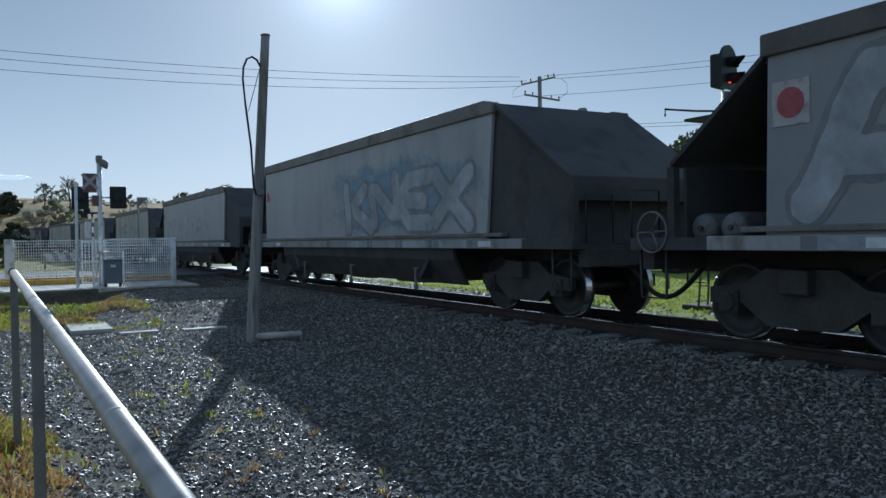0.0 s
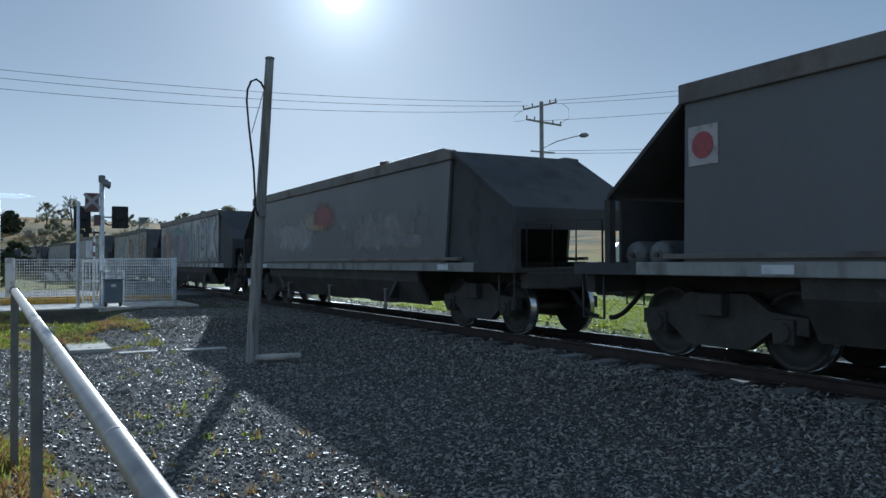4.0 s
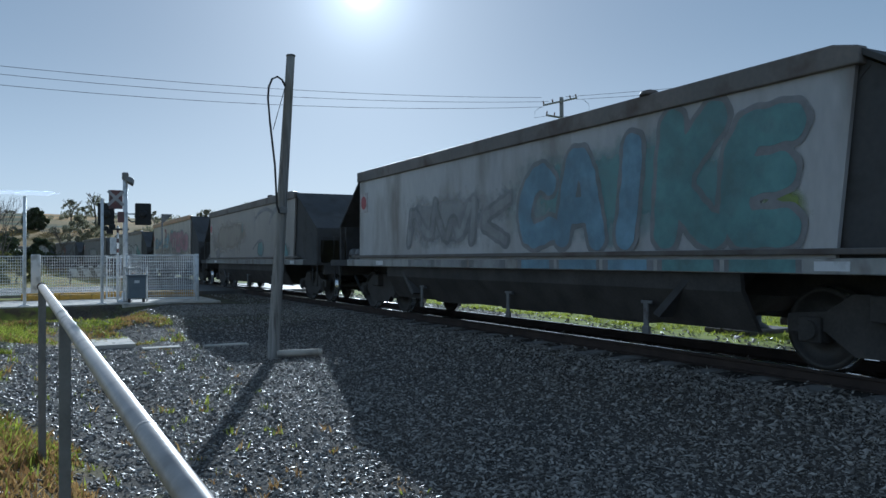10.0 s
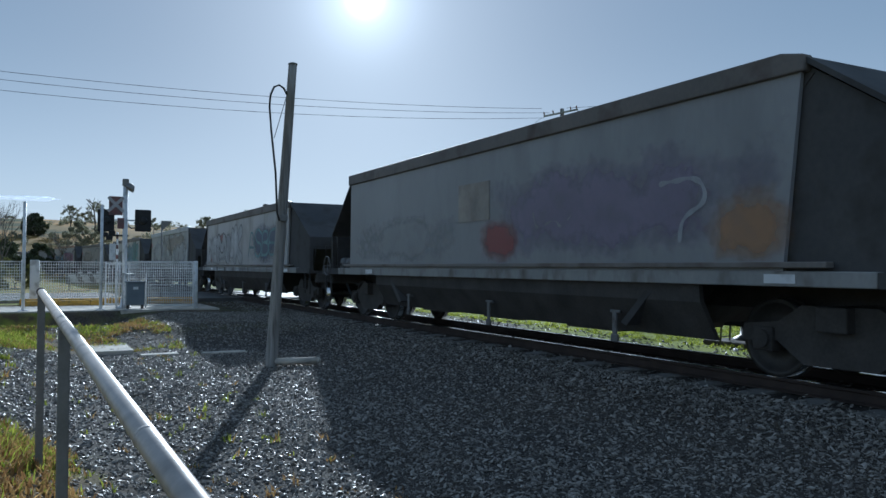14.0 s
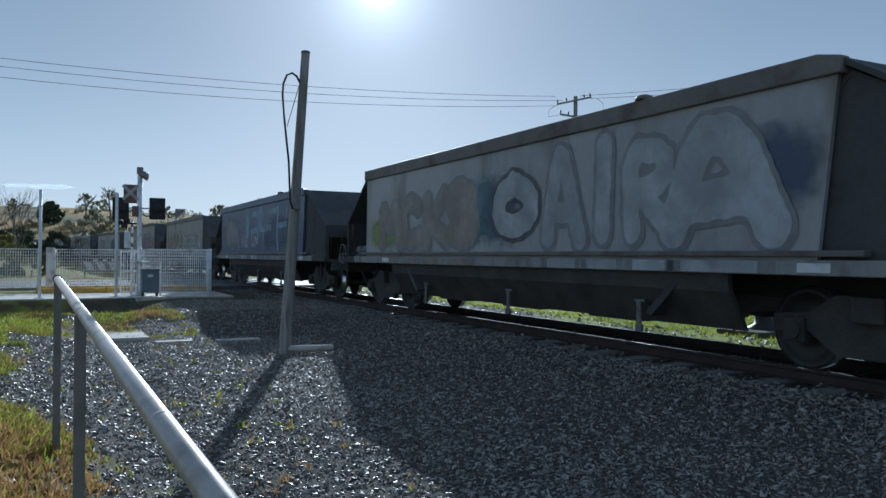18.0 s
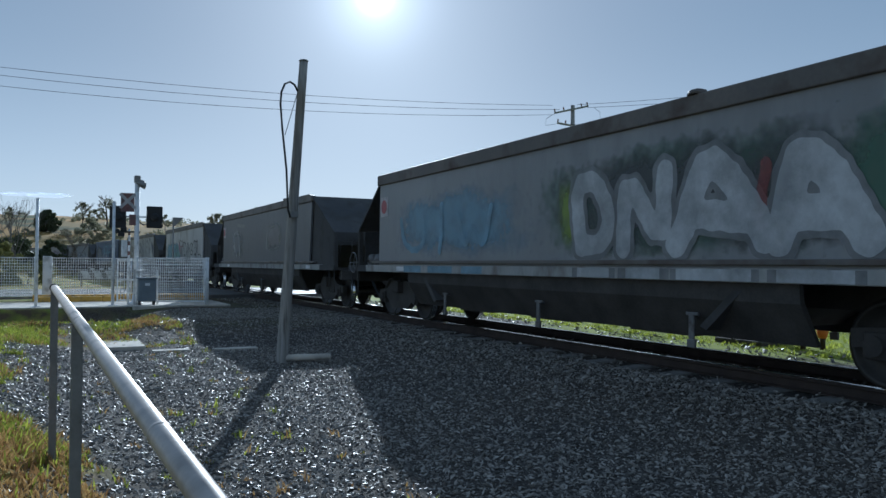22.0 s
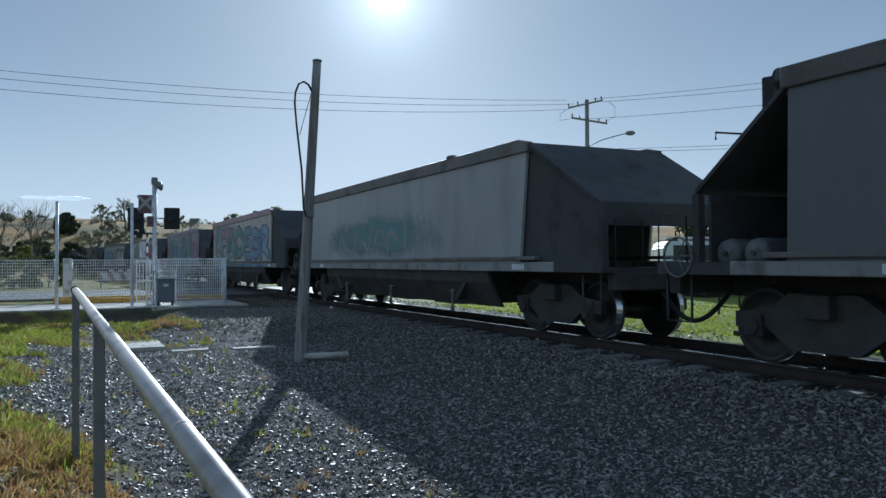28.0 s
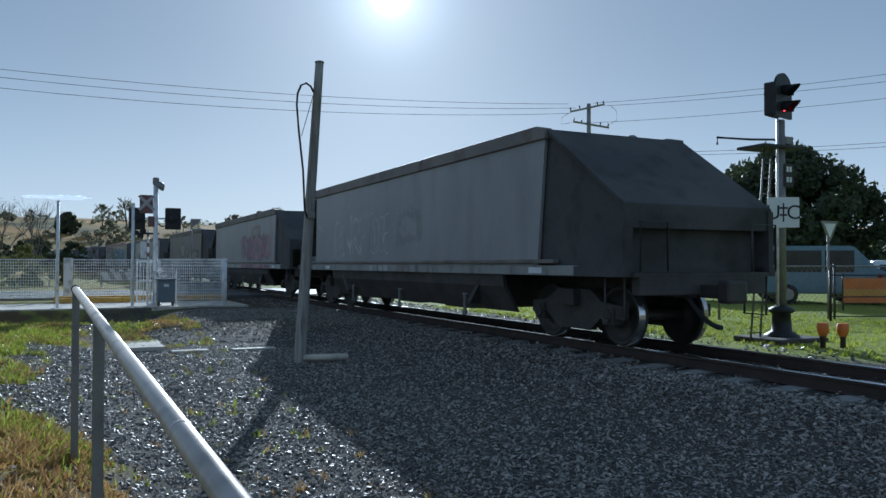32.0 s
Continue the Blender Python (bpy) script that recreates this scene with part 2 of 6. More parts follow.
def prism(bm, outline, axis, a, b):
    """A flat outline (two coordinates) pushed along axis x, y or z from a to b."""
    def at(u, v, w):
        return {"x": (w, u, v), "y": (u, w, v), "z": (u, v, w)}[axis]
    lo = [bm.verts.new(at(u, v, a)) for u, v in outline]
    hi = [bm.verts.new(at(u, v, b)) for u, v in outline]
    k = len(outline)
    fs = [bm.faces.new(lo[::-1]), bm.faces.new(hi)]
    fs += [bm.faces.new((lo[i], lo[(i + 1) % k], hi[(i + 1) % k], hi[i])) for i in range(k)]
    bmesh.ops.recalc_face_normals(bm, faces=fs)
    return bm


def lathe(bm, profile, m, seg=16):
    """A turned shape: profile of (radius, height), placed by m."""
    rings = [[bm.verts.new(m @ Vector((r * math.cos(i * math.tau / seg), r * math.sin(i * math.tau / seg), z))) for i in range(seg)] for r, z in profile]
    for a, b in zip(rings, rings[1:]):
        for i in range(seg):
            bm.faces.new((a[i], a[(i + 1) % seg], b[(i + 1) % seg], b[i])).smooth = True
    bm.faces.new(rings[0][::-1])
    bm.faces.new(rings[-1])
    return bm


# ---- ground ----
RAIL_Z, TRACK_X, GAUGE = 0.12, 7.76, 1.067
CURVE_Y, CURVE_R = 40.0, 420.0


def track_at(s):
    """Place and heading of the track's centre at the distance s along it; it is straight, then bends away."""
    if s <= CURVE_Y:
        return TRACK_X, s, 0.0
    a = (s - CURVE_Y) / CURVE_R
    return TRACK_X - CURVE_R * (1 - math.cos(a)), CURVE_Y + CURVE_R * math.sin(a), math.degrees(a)


def smooth_step(a, b, v):
    t = min(max((v - a) / (b - a), 0), 1)
    return t * t * (3 - 2 * t)


def ground_z(x, y):
    d = math.hypot(x, y)
    near = max(0.0, 1 - d / 60)
    s = y if y < CURVE_Y else CURVE_Y + CURVE_R * math.asin(min(1, (y - CURVE_Y) / CURVE_R))
    off = abs(x - (track_at(s)[0] if y > -60 else TRACK_X))
    z = -0.045 * (1 - smooth_step(1.4, 4.5, off))
    z += 0.02 * noise.noise((x * 0.7, y * 0.7, 0)) * near
    # the shallow drain between the hand rail and the track
    z -= (0.30 + 0.014 * min(max(12.4 - y, 0.0), 8.5)) * smooth_step(-0.7, 0.9, x) * (1 - smooth_step(4.0, 6.6, x)) * (1 - smooth_step(15.5, 19, y)) * smooth_step(-60, -20, y)
    # the ditch before the footpath
    z -= 0.34 * smooth_step(18, 21, y) * (1 - smooth_step(23.6, 24.1, y)) * (1 - smooth_step(1.5, 3.5, x)) * smooth_step(-30, -12, x)
    far = smooth_step(90, 270, d) * (0.70 + 0.20 * smooth_step(40, -60, x - 0.1 * y))
    z += far * (17.0 + 5.0 * noise.noise((x / 130, y / 130, 3)) + 2.0 * noise.noise((x / 45, y / 45, 7)))
    return z


def spaced(lo, hi, count, dense):
    k = np.linspace(-1, 1, count)
    v = np.sinh(k * dense) / math.sinh(dense)
    return [lo * -u if u < 0 else hi * u for u in v]


gx = spaced(-1500, 1500, 170, 7.0)
gy = sorted(spaced(-1200, 2000, 190, 7.0) + [18.5, 20.0, 21.2, 22.4, 23.4, 23.62, 23.75, 23.9, 24.08, 24.4])
gv = [(x, y, ground_z(x, y)) for y in gy for x in gx]
nx = len(gx)
gf = [(j * nx + i, j * nx + i + 1, (j + 1) * nx + i + 1, (j + 1) * nx + i) for j in range(len(gy) - 1) for i in range(nx - 1)]
me = bpy.data.meshes.new("ground")
me.from_pydata(gv, [], gf)
for f in me.polygons:
    f.use_smooth = True
ground = tagged(new("ground", me), "gravel yard with patchy grass, fields and hills", "ground", kind="structure")


def ground_material():
    m = bpy.data.materials.new("gravel and grass")
    m.use_nodes = True
    n, l = m.node_tree.nodes, m.node_tree.links
    p = n["Principled BSDF"]
    tc = n.new("ShaderNodeTexCoord")
    sep = n.new("ShaderNodeSeparateXYZ")
    l.new(tc.outputs["Object"], sep.inputs[0])

    def noise_of(scale, detail=4):
        k = n.new("ShaderNodeTexNoise")
        k.inputs["Scale"].default_value, k.inputs["Detail"].default_value = scale, detail
        l.new(tc.outputs["Object"], k.inputs["Vector"])
        return k.outputs["Fac"]

    def remap(v, a, b, c=0.0, d=1.0):
        k = n.new("ShaderNodeMapRange")
        for name, value in (("From Min", a), ("From Max", b), ("To Min", c), ("To Max", d)):
            k.inputs[name].default_value = value
        l.new(v, k.inputs["Value"])
        return k.outputs["Result"]

    def math_of(op, a, b):
        k = n.new("ShaderNodeMath")
        k.operation = op
        for i, v in enumerate((a, b)):
            if isinstance(v, (int, float)):
                k.inputs[i].default_value = v
            else:
                l.new(v, k.inputs[i])
        return k.outputs[0]

    def blend(f, a, b):
        k = n.new("ShaderNodeMix")
        k.data_type = "RGBA"
        l.new(f, k.inputs["Factor"])
        for i, v in (("A", a), ("B", b)):
            if isinstance(v, tuple):
                k.inputs[i].default_value = (*v, 1)
            else:
                l.new(v, k.inputs[i])
        return k.outputs["Result"]

    big, mid, fine = noise_of(0.6), noise_of(3.0), noise_of(45.0, 3)
    vor = n.new("ShaderNodeTexVoronoi")
    vor.inputs["Scale"].default_value = 26.0
    l.new(tc.outputs["Object"], vor.inputs["Vector"])
    cell = n.new("ShaderNodeSeparateColor")
    l.new(vor.outputs["Color"], cell.inputs[0])
    stone = blend(cell.outputs[0], (0.035, 0.032, 0.029), (0.11, 0.102, 0.092))
    stone = blend(remap(big, 0.4, 0.7), stone, blend(cell.outputs[1], (0.05, 0.043, 0.036), (0.12, 0.105, 0.088)))
    green = blend(mid, (0.15, 0.18, 0.025), (0.30, 0.34, 0.05))
    straw = blend(fine, (0.24, 0.15, 0.05), (0.38, 0.27, 0.10))
    soil = blend(fine, (0.06, 0.043, 0.026), (0.17, 0.125, 0.07))
    grass = blend(remap(math_of("ADD", big, math_of("MULTIPLY", mid, 0.5)), 0.62, 0.85), green, straw)
    lawn = remap(sep.outputs["X"], 8.5, 9.6)
    bare = math_of("MULTIPLY", remap(noise_of(1.7, 5), 0.40, 0.56), math_of("MULTIPLY", remap(lawn, 0, 1, 1.0, 0.0), remap(sep.outputs["Y"], 28, 32, 1.0, 0.0)))
    grass = blend(bare, grass, soil)
    grass = blend(lawn, grass, blend(mid, (0.17, 0.205, 0.03), (0.32, 0.36, 0.06)))
    field = blend(remap(noise_of(0.03), 0.42, 0.58), (0.44, 0.25, 0.07), (0.25, 0.17, 0.05))
    field = blend(remap(noise_of(0.085, 6), 0.50, 0.62), field, (0.08, 0.085, 0.03))
    # gravel lies between the hand rail and the far side of the track
    wob = math_of("MULTIPLY", math_of("SUBTRACT", mid, 0.5), 1.6)
    spread = math_of("MULTIPLY", remap(sep.outputs["Y"], 6.6, 8.6), remap(sep.outputs["Y"], 13.8, 15.4, 1.0, 0.0))
    x = math_of("ADD", math_of("ADD", sep.outputs["X"], wob), math_of("MULTIPLY", spread, 0.95))
    left = remap(x, 0.05, 0.75)
    right = remap(x, 9.9, 10.6, 1.0, 0.0)
    gravel = math_of("MULTIPLY", left, right)
    gravel = math_of("MULTIPLY", gravel, remap(math_of("ADD", sep.outputs["Y"], wob), 16.5, 18.5, 1.0, 0.75))
    gravel = math_of("MULTIPLY", gravel, math_of("MAXIMUM", remap(sep.outputs["Y"], 39, 41, 1.0, 0.0), remap(sep.outputs["X"], 4.5, 5.5)))
    col = blend(gravel, grass, stone)
    far = remap(sep.outputs["Y"], 70, 130)
    col = blend(far, col, field)
    l.new(col, p.inputs["Base Color"])
    p.inputs["Roughness"].default_value, p.inputs["Specular IOR Level"].default_value = 0.95, 0.12
    bp = n.new("ShaderNodeBump")
    bp.inputs["Strength"].default_value, bp.inputs["Distance"].default_value = 0.5, 0.012
    hgt = math_of("ADD", math_of("MULTIPLY", vor.outputs["Distance"], -1.0), math_of("MULTIPLY", fine, 0.4))
    l.new(hgt, bp.inputs["Height"])
    l.new(bp.outputs["Normal"], p.inputs["Normal"])
    return m


me.materials.append(ground_material())

# ---- track ----
def rail(side, name_label):
    prof = [(-0.065, -0.15), (0.065, -0.15), (0.065, -0.14), (0.012, -0.125), (0.010, -0.045), (0.034, -0.035), (0.034, -0.006), (0.026, 0), (-0.026, 0), (-0.034, -0.006), (-0.034, -0.035), (-0.010, -0.045), (-0.012, -0.125), (-0.065, -0.14)]
    bm = bmesh.new()
    rings = []
    stations = [-60, -30] + list(np.arange(-10, CURVE_Y, 10)) + list(np.arange(CURVE_Y, 300, 8))
    for s in stations:
        x, y, a = track_at(float(s))
        c, si = math.cos(radians(a)), math.sin(radians(a))
        rings.append([bm.verts.new((x + c * (side + u), y + si * (side + u), RAIL_Z + v)) for u, v in prof])
    k = len(prof)
    for a, b in zip(rings, rings[1:]):
        for i in range(k):
            f = bm.faces.new((a[i], a[(i + 1) % k], b[(i + 1) % k], b[i]))
            f.material_index = 1 if i in (6, 7, 8) else 0
    return tagged(part("rail", bm, [RAILSIDE, TREAD]), name_label, "rail", "running rails", "structure")


for sd in (-1, 1):
    rail(sd * (GAUGE / 2 + 0.034), "steel running rail with polished head")

# ---- the train ----
WAG_PITCH, WHEEL_R = 16.80, 0.43
NEAR, TOP = 1.31, 3.085


def make_wheelset(parent, y):
    bm = bmesh.new()
    prof = [(0.09, -0.09), (0.10, -0.05), (0.36, -0.03), (0.37, -0.075), (WHEEL_R - 0.005, -0.075), (WHEEL_R, 0.03), (WHEEL_R + 0.028, 0.035), (WHEEL_R + 0.02, 0.06), (0.37, 0.06), (0.35, 0.02), (0.11, 0.02), (0.09, 0.06)]
    for sgn in (-1, 1):
        lathe(bm, prof, pose(sgn * 0.56, 0, 0, 0, -90 * sgn, 0), 28)
    tube(bm, (-0.75, 0, 0), (0.75, 0, 0), 0.075, seg=12)
    for f in bm.faces:
        if all(abs(math.hypot(v.co.y, v.co.z) - WHEEL_R) < 0.012 for v in f.verts):
            f.material_index = 1
    ob = part("wheelset", bm, [STEELD, TREAD], parent)
    ob.matrix_basis = pose(0, y, WHEEL_R)
    return ob


def make_bogie(parent, y):
    bm = bmesh.new()
    for sx in (-1, 1):
        out = [(-1.15, 0.40), (-1.15, 0.58), (-0.70, 0.62), (-0.42, 0.80), (0.42, 0.80), (0.70, 0.62), (1.15, 0.58), (1.15, 0.40), (0.72, 0.42), (0.40, 0.20), (-0.40, 0.20), (-0.72, 0.42)]
        prism(bm, out, "x", sx * 0.76 - 0.06, sx * 0.76 + 0.06)
        for yy in (-0.875, 0.875):
            box(bm, sx * 0.76 - 0.10, sx * 0.76 + 0.10, yy - 0.13, yy + 0.13, 0.30, 0.56, bevel=0.02)
            tube(bm, (sx * 0.70, yy, WHEEL_R), (sx * 0.90, yy, WHEEL_R), 0.10, seg=12)
        for yy in (-0.13, 0.0, 0.13):
            tube(bm, (sx * 0.76, yy, 0.30), (sx * 0.76, yy, 0.56), 0.055, seg=10)
    box(bm, -0.95, 0.95, -0.17, 0.17, 0.55, 0.80, bevel=0.02)
    for yy in (-0.42, 0.42):
        box(bm, -0.62, 0.62, yy - 0.05, yy + 0.05, 0.30, 0.42)
    ob = part("bogie", bm, DARK, parent, "grimy three-piece freight bogie")
    ob.matrix_basis = pose(0, y, 0)
    return ob, [make_wheelset(ob, -0.875), make_wheelset(ob, 0.875)]


HALF_TOP, HALF_END, SHOULDER = 5.95, 7.80, 1.92
FRONT_HOOD = 7.24


def make_wagon(top):
    low = top - 0.22
    w = thing("hopper_wagon", "grey steel coal hopper wagon with sloped ends, running on the track", "railway wagon", group="wagons of the coal train")
    # hopper: side sheets with folded lower slope, end sheets
    for sx in (-1, 1):
        bm = prism(bmesh.new(), [(-HALF_TOP + 0.22, 1.10), (HALF_TOP + 0.04, 1.10), (HALF_TOP, low), (-HALF_TOP, low)], "x", sx * NEAR, sx * (NEAR - 0.05))
        part("side_sheet", bm, WAGON, w)
        # the rim runs out in a short slope at the rear
        bm = prism(bmesh.new(), [(HALF_TOP + 0.06, low), (HALF_TOP + 0.06, top), (-HALF_TOP + 0.20, top), (-HALF_TOP - 0.06, top - 0.06), (-HALF_TOP - 0.06, low)], "x", sx * (NEAR - 0.09), sx * (NEAR + 0.05))
        bmesh.ops.bevel(bm, geom=bm.edges[:], offset=0.016, segments=2, profile=0.5, affect="EDGES")
        part("top_rim", bm, RIMM, w)
        bm = bx(min(sx * (NEAR + 0.03), sx * (NEAR - 0.10)), max(sx * (NEAR + 0.03), sx * (NEAR - 0.10)), -HALF_TOP - 0.76, HALF_TOP + 0.76, 1.00, 1.15, bevel=0.012)
        part("side_sill", bm, SILL, w)
        for a, b in ((-HALF_END - 0.06, -HALF_TOP - 0.762), (HALF_TOP + 0.762, HALF_END + 0.06)):
            part("end_sill", bx(min(sx * (NEAR + 0.02), sx * (NEAR - 0.10)), max(sx * (NEAR + 0.02), sx * (NEAR - 0.10)), a, b, 1.00, 1.14), ENDP, w)
        bm = bx(min(sx * (NEAR + 0.06), sx * (NEAR - 0.05)), max(sx * (NEAR + 0.06), sx * (NEAR - 0.05)), -HALF_TOP - 0.3, HALF_TOP + 0.3, 1.18, 1.24, bevel=0.01)
        part("ledge", bm, RIMM, w)
    for sy in (-1, 1):
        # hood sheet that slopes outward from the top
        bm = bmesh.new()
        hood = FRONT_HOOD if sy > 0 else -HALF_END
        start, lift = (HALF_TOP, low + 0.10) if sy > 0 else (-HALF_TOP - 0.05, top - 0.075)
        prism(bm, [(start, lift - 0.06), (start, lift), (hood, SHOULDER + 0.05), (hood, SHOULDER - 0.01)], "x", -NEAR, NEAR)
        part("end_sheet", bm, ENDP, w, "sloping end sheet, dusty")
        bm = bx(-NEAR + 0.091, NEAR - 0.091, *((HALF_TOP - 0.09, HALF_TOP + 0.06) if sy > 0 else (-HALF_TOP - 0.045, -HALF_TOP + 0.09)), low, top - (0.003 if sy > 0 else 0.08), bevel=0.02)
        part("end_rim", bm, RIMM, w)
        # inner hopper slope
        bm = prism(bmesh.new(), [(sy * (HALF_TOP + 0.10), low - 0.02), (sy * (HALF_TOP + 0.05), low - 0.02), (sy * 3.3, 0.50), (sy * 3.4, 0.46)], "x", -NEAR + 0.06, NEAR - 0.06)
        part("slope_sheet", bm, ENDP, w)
        for sx in (-1, 1):
            part("end_post", bx(sx * (NEAR - 0.05) - 0.045, sx * (NEAR - 0.05) + 0.045, hood - 0.05, hood + 0.05, 1.1, SHOULDER), ENDP, w)
        if sy < 0:
            # dark plates added as shade under rear hood: near side; taller wagons all round
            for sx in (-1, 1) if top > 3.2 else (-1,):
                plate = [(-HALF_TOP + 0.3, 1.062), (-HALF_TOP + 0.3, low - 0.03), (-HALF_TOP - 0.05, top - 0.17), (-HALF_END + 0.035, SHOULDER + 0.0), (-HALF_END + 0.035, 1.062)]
                part("gusset_plate", prism(bmesh.new(), plate, "x", sx * (NEAR - 0.10), sx * (NEAR - 0.07)), ENDP, w, "dark plate added over the shaded opening under the hood")
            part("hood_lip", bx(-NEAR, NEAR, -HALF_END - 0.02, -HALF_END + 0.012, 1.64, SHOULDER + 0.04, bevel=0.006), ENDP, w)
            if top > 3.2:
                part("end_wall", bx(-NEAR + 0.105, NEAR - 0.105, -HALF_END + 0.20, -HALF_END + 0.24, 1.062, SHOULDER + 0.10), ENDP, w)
        else:
            # dark plate added on the front bay's far side, with a wall, as shade
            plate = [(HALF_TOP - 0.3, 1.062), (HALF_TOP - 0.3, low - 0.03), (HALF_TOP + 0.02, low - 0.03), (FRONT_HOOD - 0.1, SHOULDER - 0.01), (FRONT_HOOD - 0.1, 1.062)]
            part("gusset_plate", prism(bmesh.new(), plate, "x", NEAR - 0.10, NEAR - 0.07), ENDP, w, "dark plate added over the shaded opening under the hood")
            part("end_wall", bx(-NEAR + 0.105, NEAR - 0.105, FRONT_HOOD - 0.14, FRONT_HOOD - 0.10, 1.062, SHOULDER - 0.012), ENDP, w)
        part("platform", bx(-NEAR + 0.05, NEAR - 0.05, min(sy * 5.4, sy * (HALF_END + 0.06)), max(sy * 5.4, sy * (HALF_END + 0.06)), 1.00, 1.06), DARK, w)
        part("headstock", bx(-1.12, 1.12, min(sy * (HALF_END - 0.1), sy * (HALF_END + 0.08)), max(sy * (HALF_END - 0.1), sy * (HALF_END + 0.08)), 0.76, 0.998, bevel=0.015), DARK, w)
        part("draft_sill", bx(-0.25, 0.25, min(sy * 3.0, sy * HALF_END), max(sy * 3.0, sy * HALF_END), 0.72, 1.00), DARK, w)
        # coupler
        bm = bx(-0.09, 0.09, min(sy * HALF_END, sy * 8.44), max(sy * HALF_END, sy * 8.44), 0.72, 0.90, bevel=0.02)
        box(bm, -0.17, 0.17, min(sy * 8.24, sy * 8.45), max(sy * 8.24, sy * 8.45), 0.66, 0.96, bevel=0.04)
        part("coupler", bm, STEELD, w)
        # brake hose hanging in a loop to the next wagon
        pts = [(-0.25, sy * (7.72 + 0.68 * k / 8), 0.80 - 0.44 * math.sin(math.pi * 0.5 * k / 8)) for k in range(9)]
        part("brake_hose", hose(bmesh.new(), pts, 0.034), RUBBER, w)
        # hand rails and ladder at the end
        for sx in (-1, 1):
            part("hand_rail", hose(bmesh.new(), [(sx * 1.2, sy * 7.98, 1.08), (sx * 1.2, sy * 7.98, 1.72), (sx * 0.75, sy * 7.98, 1.72), (sx * 0.75, sy * 7.98, 1.08)], 0.015, 6), STEELD, w)
            # step iron under the sill
            part("step", hose(bmesh.new(), [(sx * 1.27, sy * 7.75, 1.0), (sx * 1.27, sy * 7.75, 0.45), (sx * 1.27, sy * 7.35, 0.45), (sx * 1.27, sy * 7.35, 1.0)], 0.018, 6), STEELD, w)
        # bogies
        b, ws = make_bogie(w, sy * 5.98)
    # hopper bottoms between the bogies
    for k, yc in enumerate((-2.35, 0.0, 2.35)):
        bm = bmesh.new()
        prism(bm, [(-1.15, 1.05), (1.15, 1.05), (0.55, 0.34), (-0.55, 0.34)], "x", -0.95, 0.95)
        bmesh.ops.translate(bm, vec=(0, yc, 0), verts=bm.verts)
        part("discharge_chute", bm, DARK, w)
    # lower side sheets of the hopper fold in under the sill
    for sx in (-1, 1):
        bm = prism(bmesh.new(), [(sx * 1.26, 1.02), (sx * 1.24, 0.80), (sx * 0.98, 0.37), (sx * 0.93, 0.37), (sx * 1.18, 0.82), (sx * 1.2, 1.02)], "y", -4.6, 4.6)
        part("lower_sheet", bm, DARK, w)
        for yy in (-3.15, -0.05, 3.0):
            bm = tb((sx * 0.97, yy, 0.60), (sx * 1.22, yy, 0.62), 0.022, seg=8)
            box(bm, sx * 1.22 - 0.012, sx * 1.22 + 0.012, yy - 0.04, yy + 0.04, 0.28, 0.64, bevel=0.006)
            box(bm, sx * 1.22 - 0.014, sx * 1.22 + 0.014, yy - 0.11, yy + 0.08, 0.61, 0.645, bevel=0.006)
            box(bm, sx * 1.22 - 0.02, sx * 1.22 + 0.02, yy - 0.06, yy + 0.06, 0.24, 0.34, bevel=0.01)
            part("door_lever", bm, LEVER, w, "worn grey door lever")
    for sx in (-1, 1):
        for yy in (-5.9, 4.6):
            part("data_plate", bx(min(sx * (NEAR + 0.03), sx * (NEAR + 0.038)), max(sx * (NEAR + 0.03), sx * (NEAR + 0.038)), yy, yy + 0.36, 1.03, 1.12), WHITEP, w, "small white data plate")
    # brake reservoir, valve box and hand wheel on the end platform
    for yy in (6.52, 6.92):
        tank = part("air_reservoir", lathe(bmesh.new(), [(0.04, -0.46), (0.145, -0.44), (0.165, -0.38), (0.165, 0.38), (0.145, 0.44), (0.04, 0.46)], pose(-0.72, yy, 1.235, 0, 90, 0), 18), LEVER, w, "grey steel air tank")
        part("tank_plug", tb((-1.21, yy, 1.235), (-1.17, yy, 1.235), 0.03, seg=10), DARK, tank)
        part("tank_saddle", bx(-0.95, -0.5, yy - 0.13, yy + 0.13, 1.06, 1.10), DARK, tank)
    part("valve_box", bx(0.15, 0.55, 6.8, 7.1, 1.06, 1.42, bevel=0.03), SILL, w)
    wx, wy, wz, wr = -NEAR - 0.03, 7.5, 1.20, 0.23
    bm = hose(bmesh.new(), [(wx, wy + wr * math.cos(a * math.tau / 24), wz + wr * math.sin(a * math.tau / 24)) for a in range(25)], 0.014, 6)
    for a in range(3):
        tube(bm, (wx, wy, wz), (wx, wy + wr * math.cos(a * math.tau / 3), wz + wr * math.sin(a * math.tau / 3)), 0.010, seg=6)
    tube(bm, (wx, wy, wz), (wx + 0.25, wy, wz), 0.02, seg=8)
    part("hand_wheel", bm, LEVER, w, "round brake hand wheel")
    # roof-edge lifting lug
    for yy in (-3.3,) if top < 3.2 else ():
        bm = lathe(bmesh.new(), [(0.12, 0), (0.10, 0.05), (0.04, 0.07)], pose(-NEAR + 0.03, yy, top), 12)
        part("lug", bm, RIMM, w)
    # white plate with a red disc near the front
    for sx in (-1, 1):
        sign = part("disc_plate", bx(min(sx * NEAR, sx * (NEAR + 0.012)), max(sx * NEAR, sx * (NEAR + 0.012)), 5.50, 5.90, 2.18, 2.60), PLATE, w, "dirty white square plate with a red disc")
        part("red_disc", lathe(bmesh.new(), [(0.145, 0), (0.145, 0.004)], pose(sx * (NEAR + 0.013), 5.70, 2.39, 0, sx * 90, 0), 24), DISC, sign)
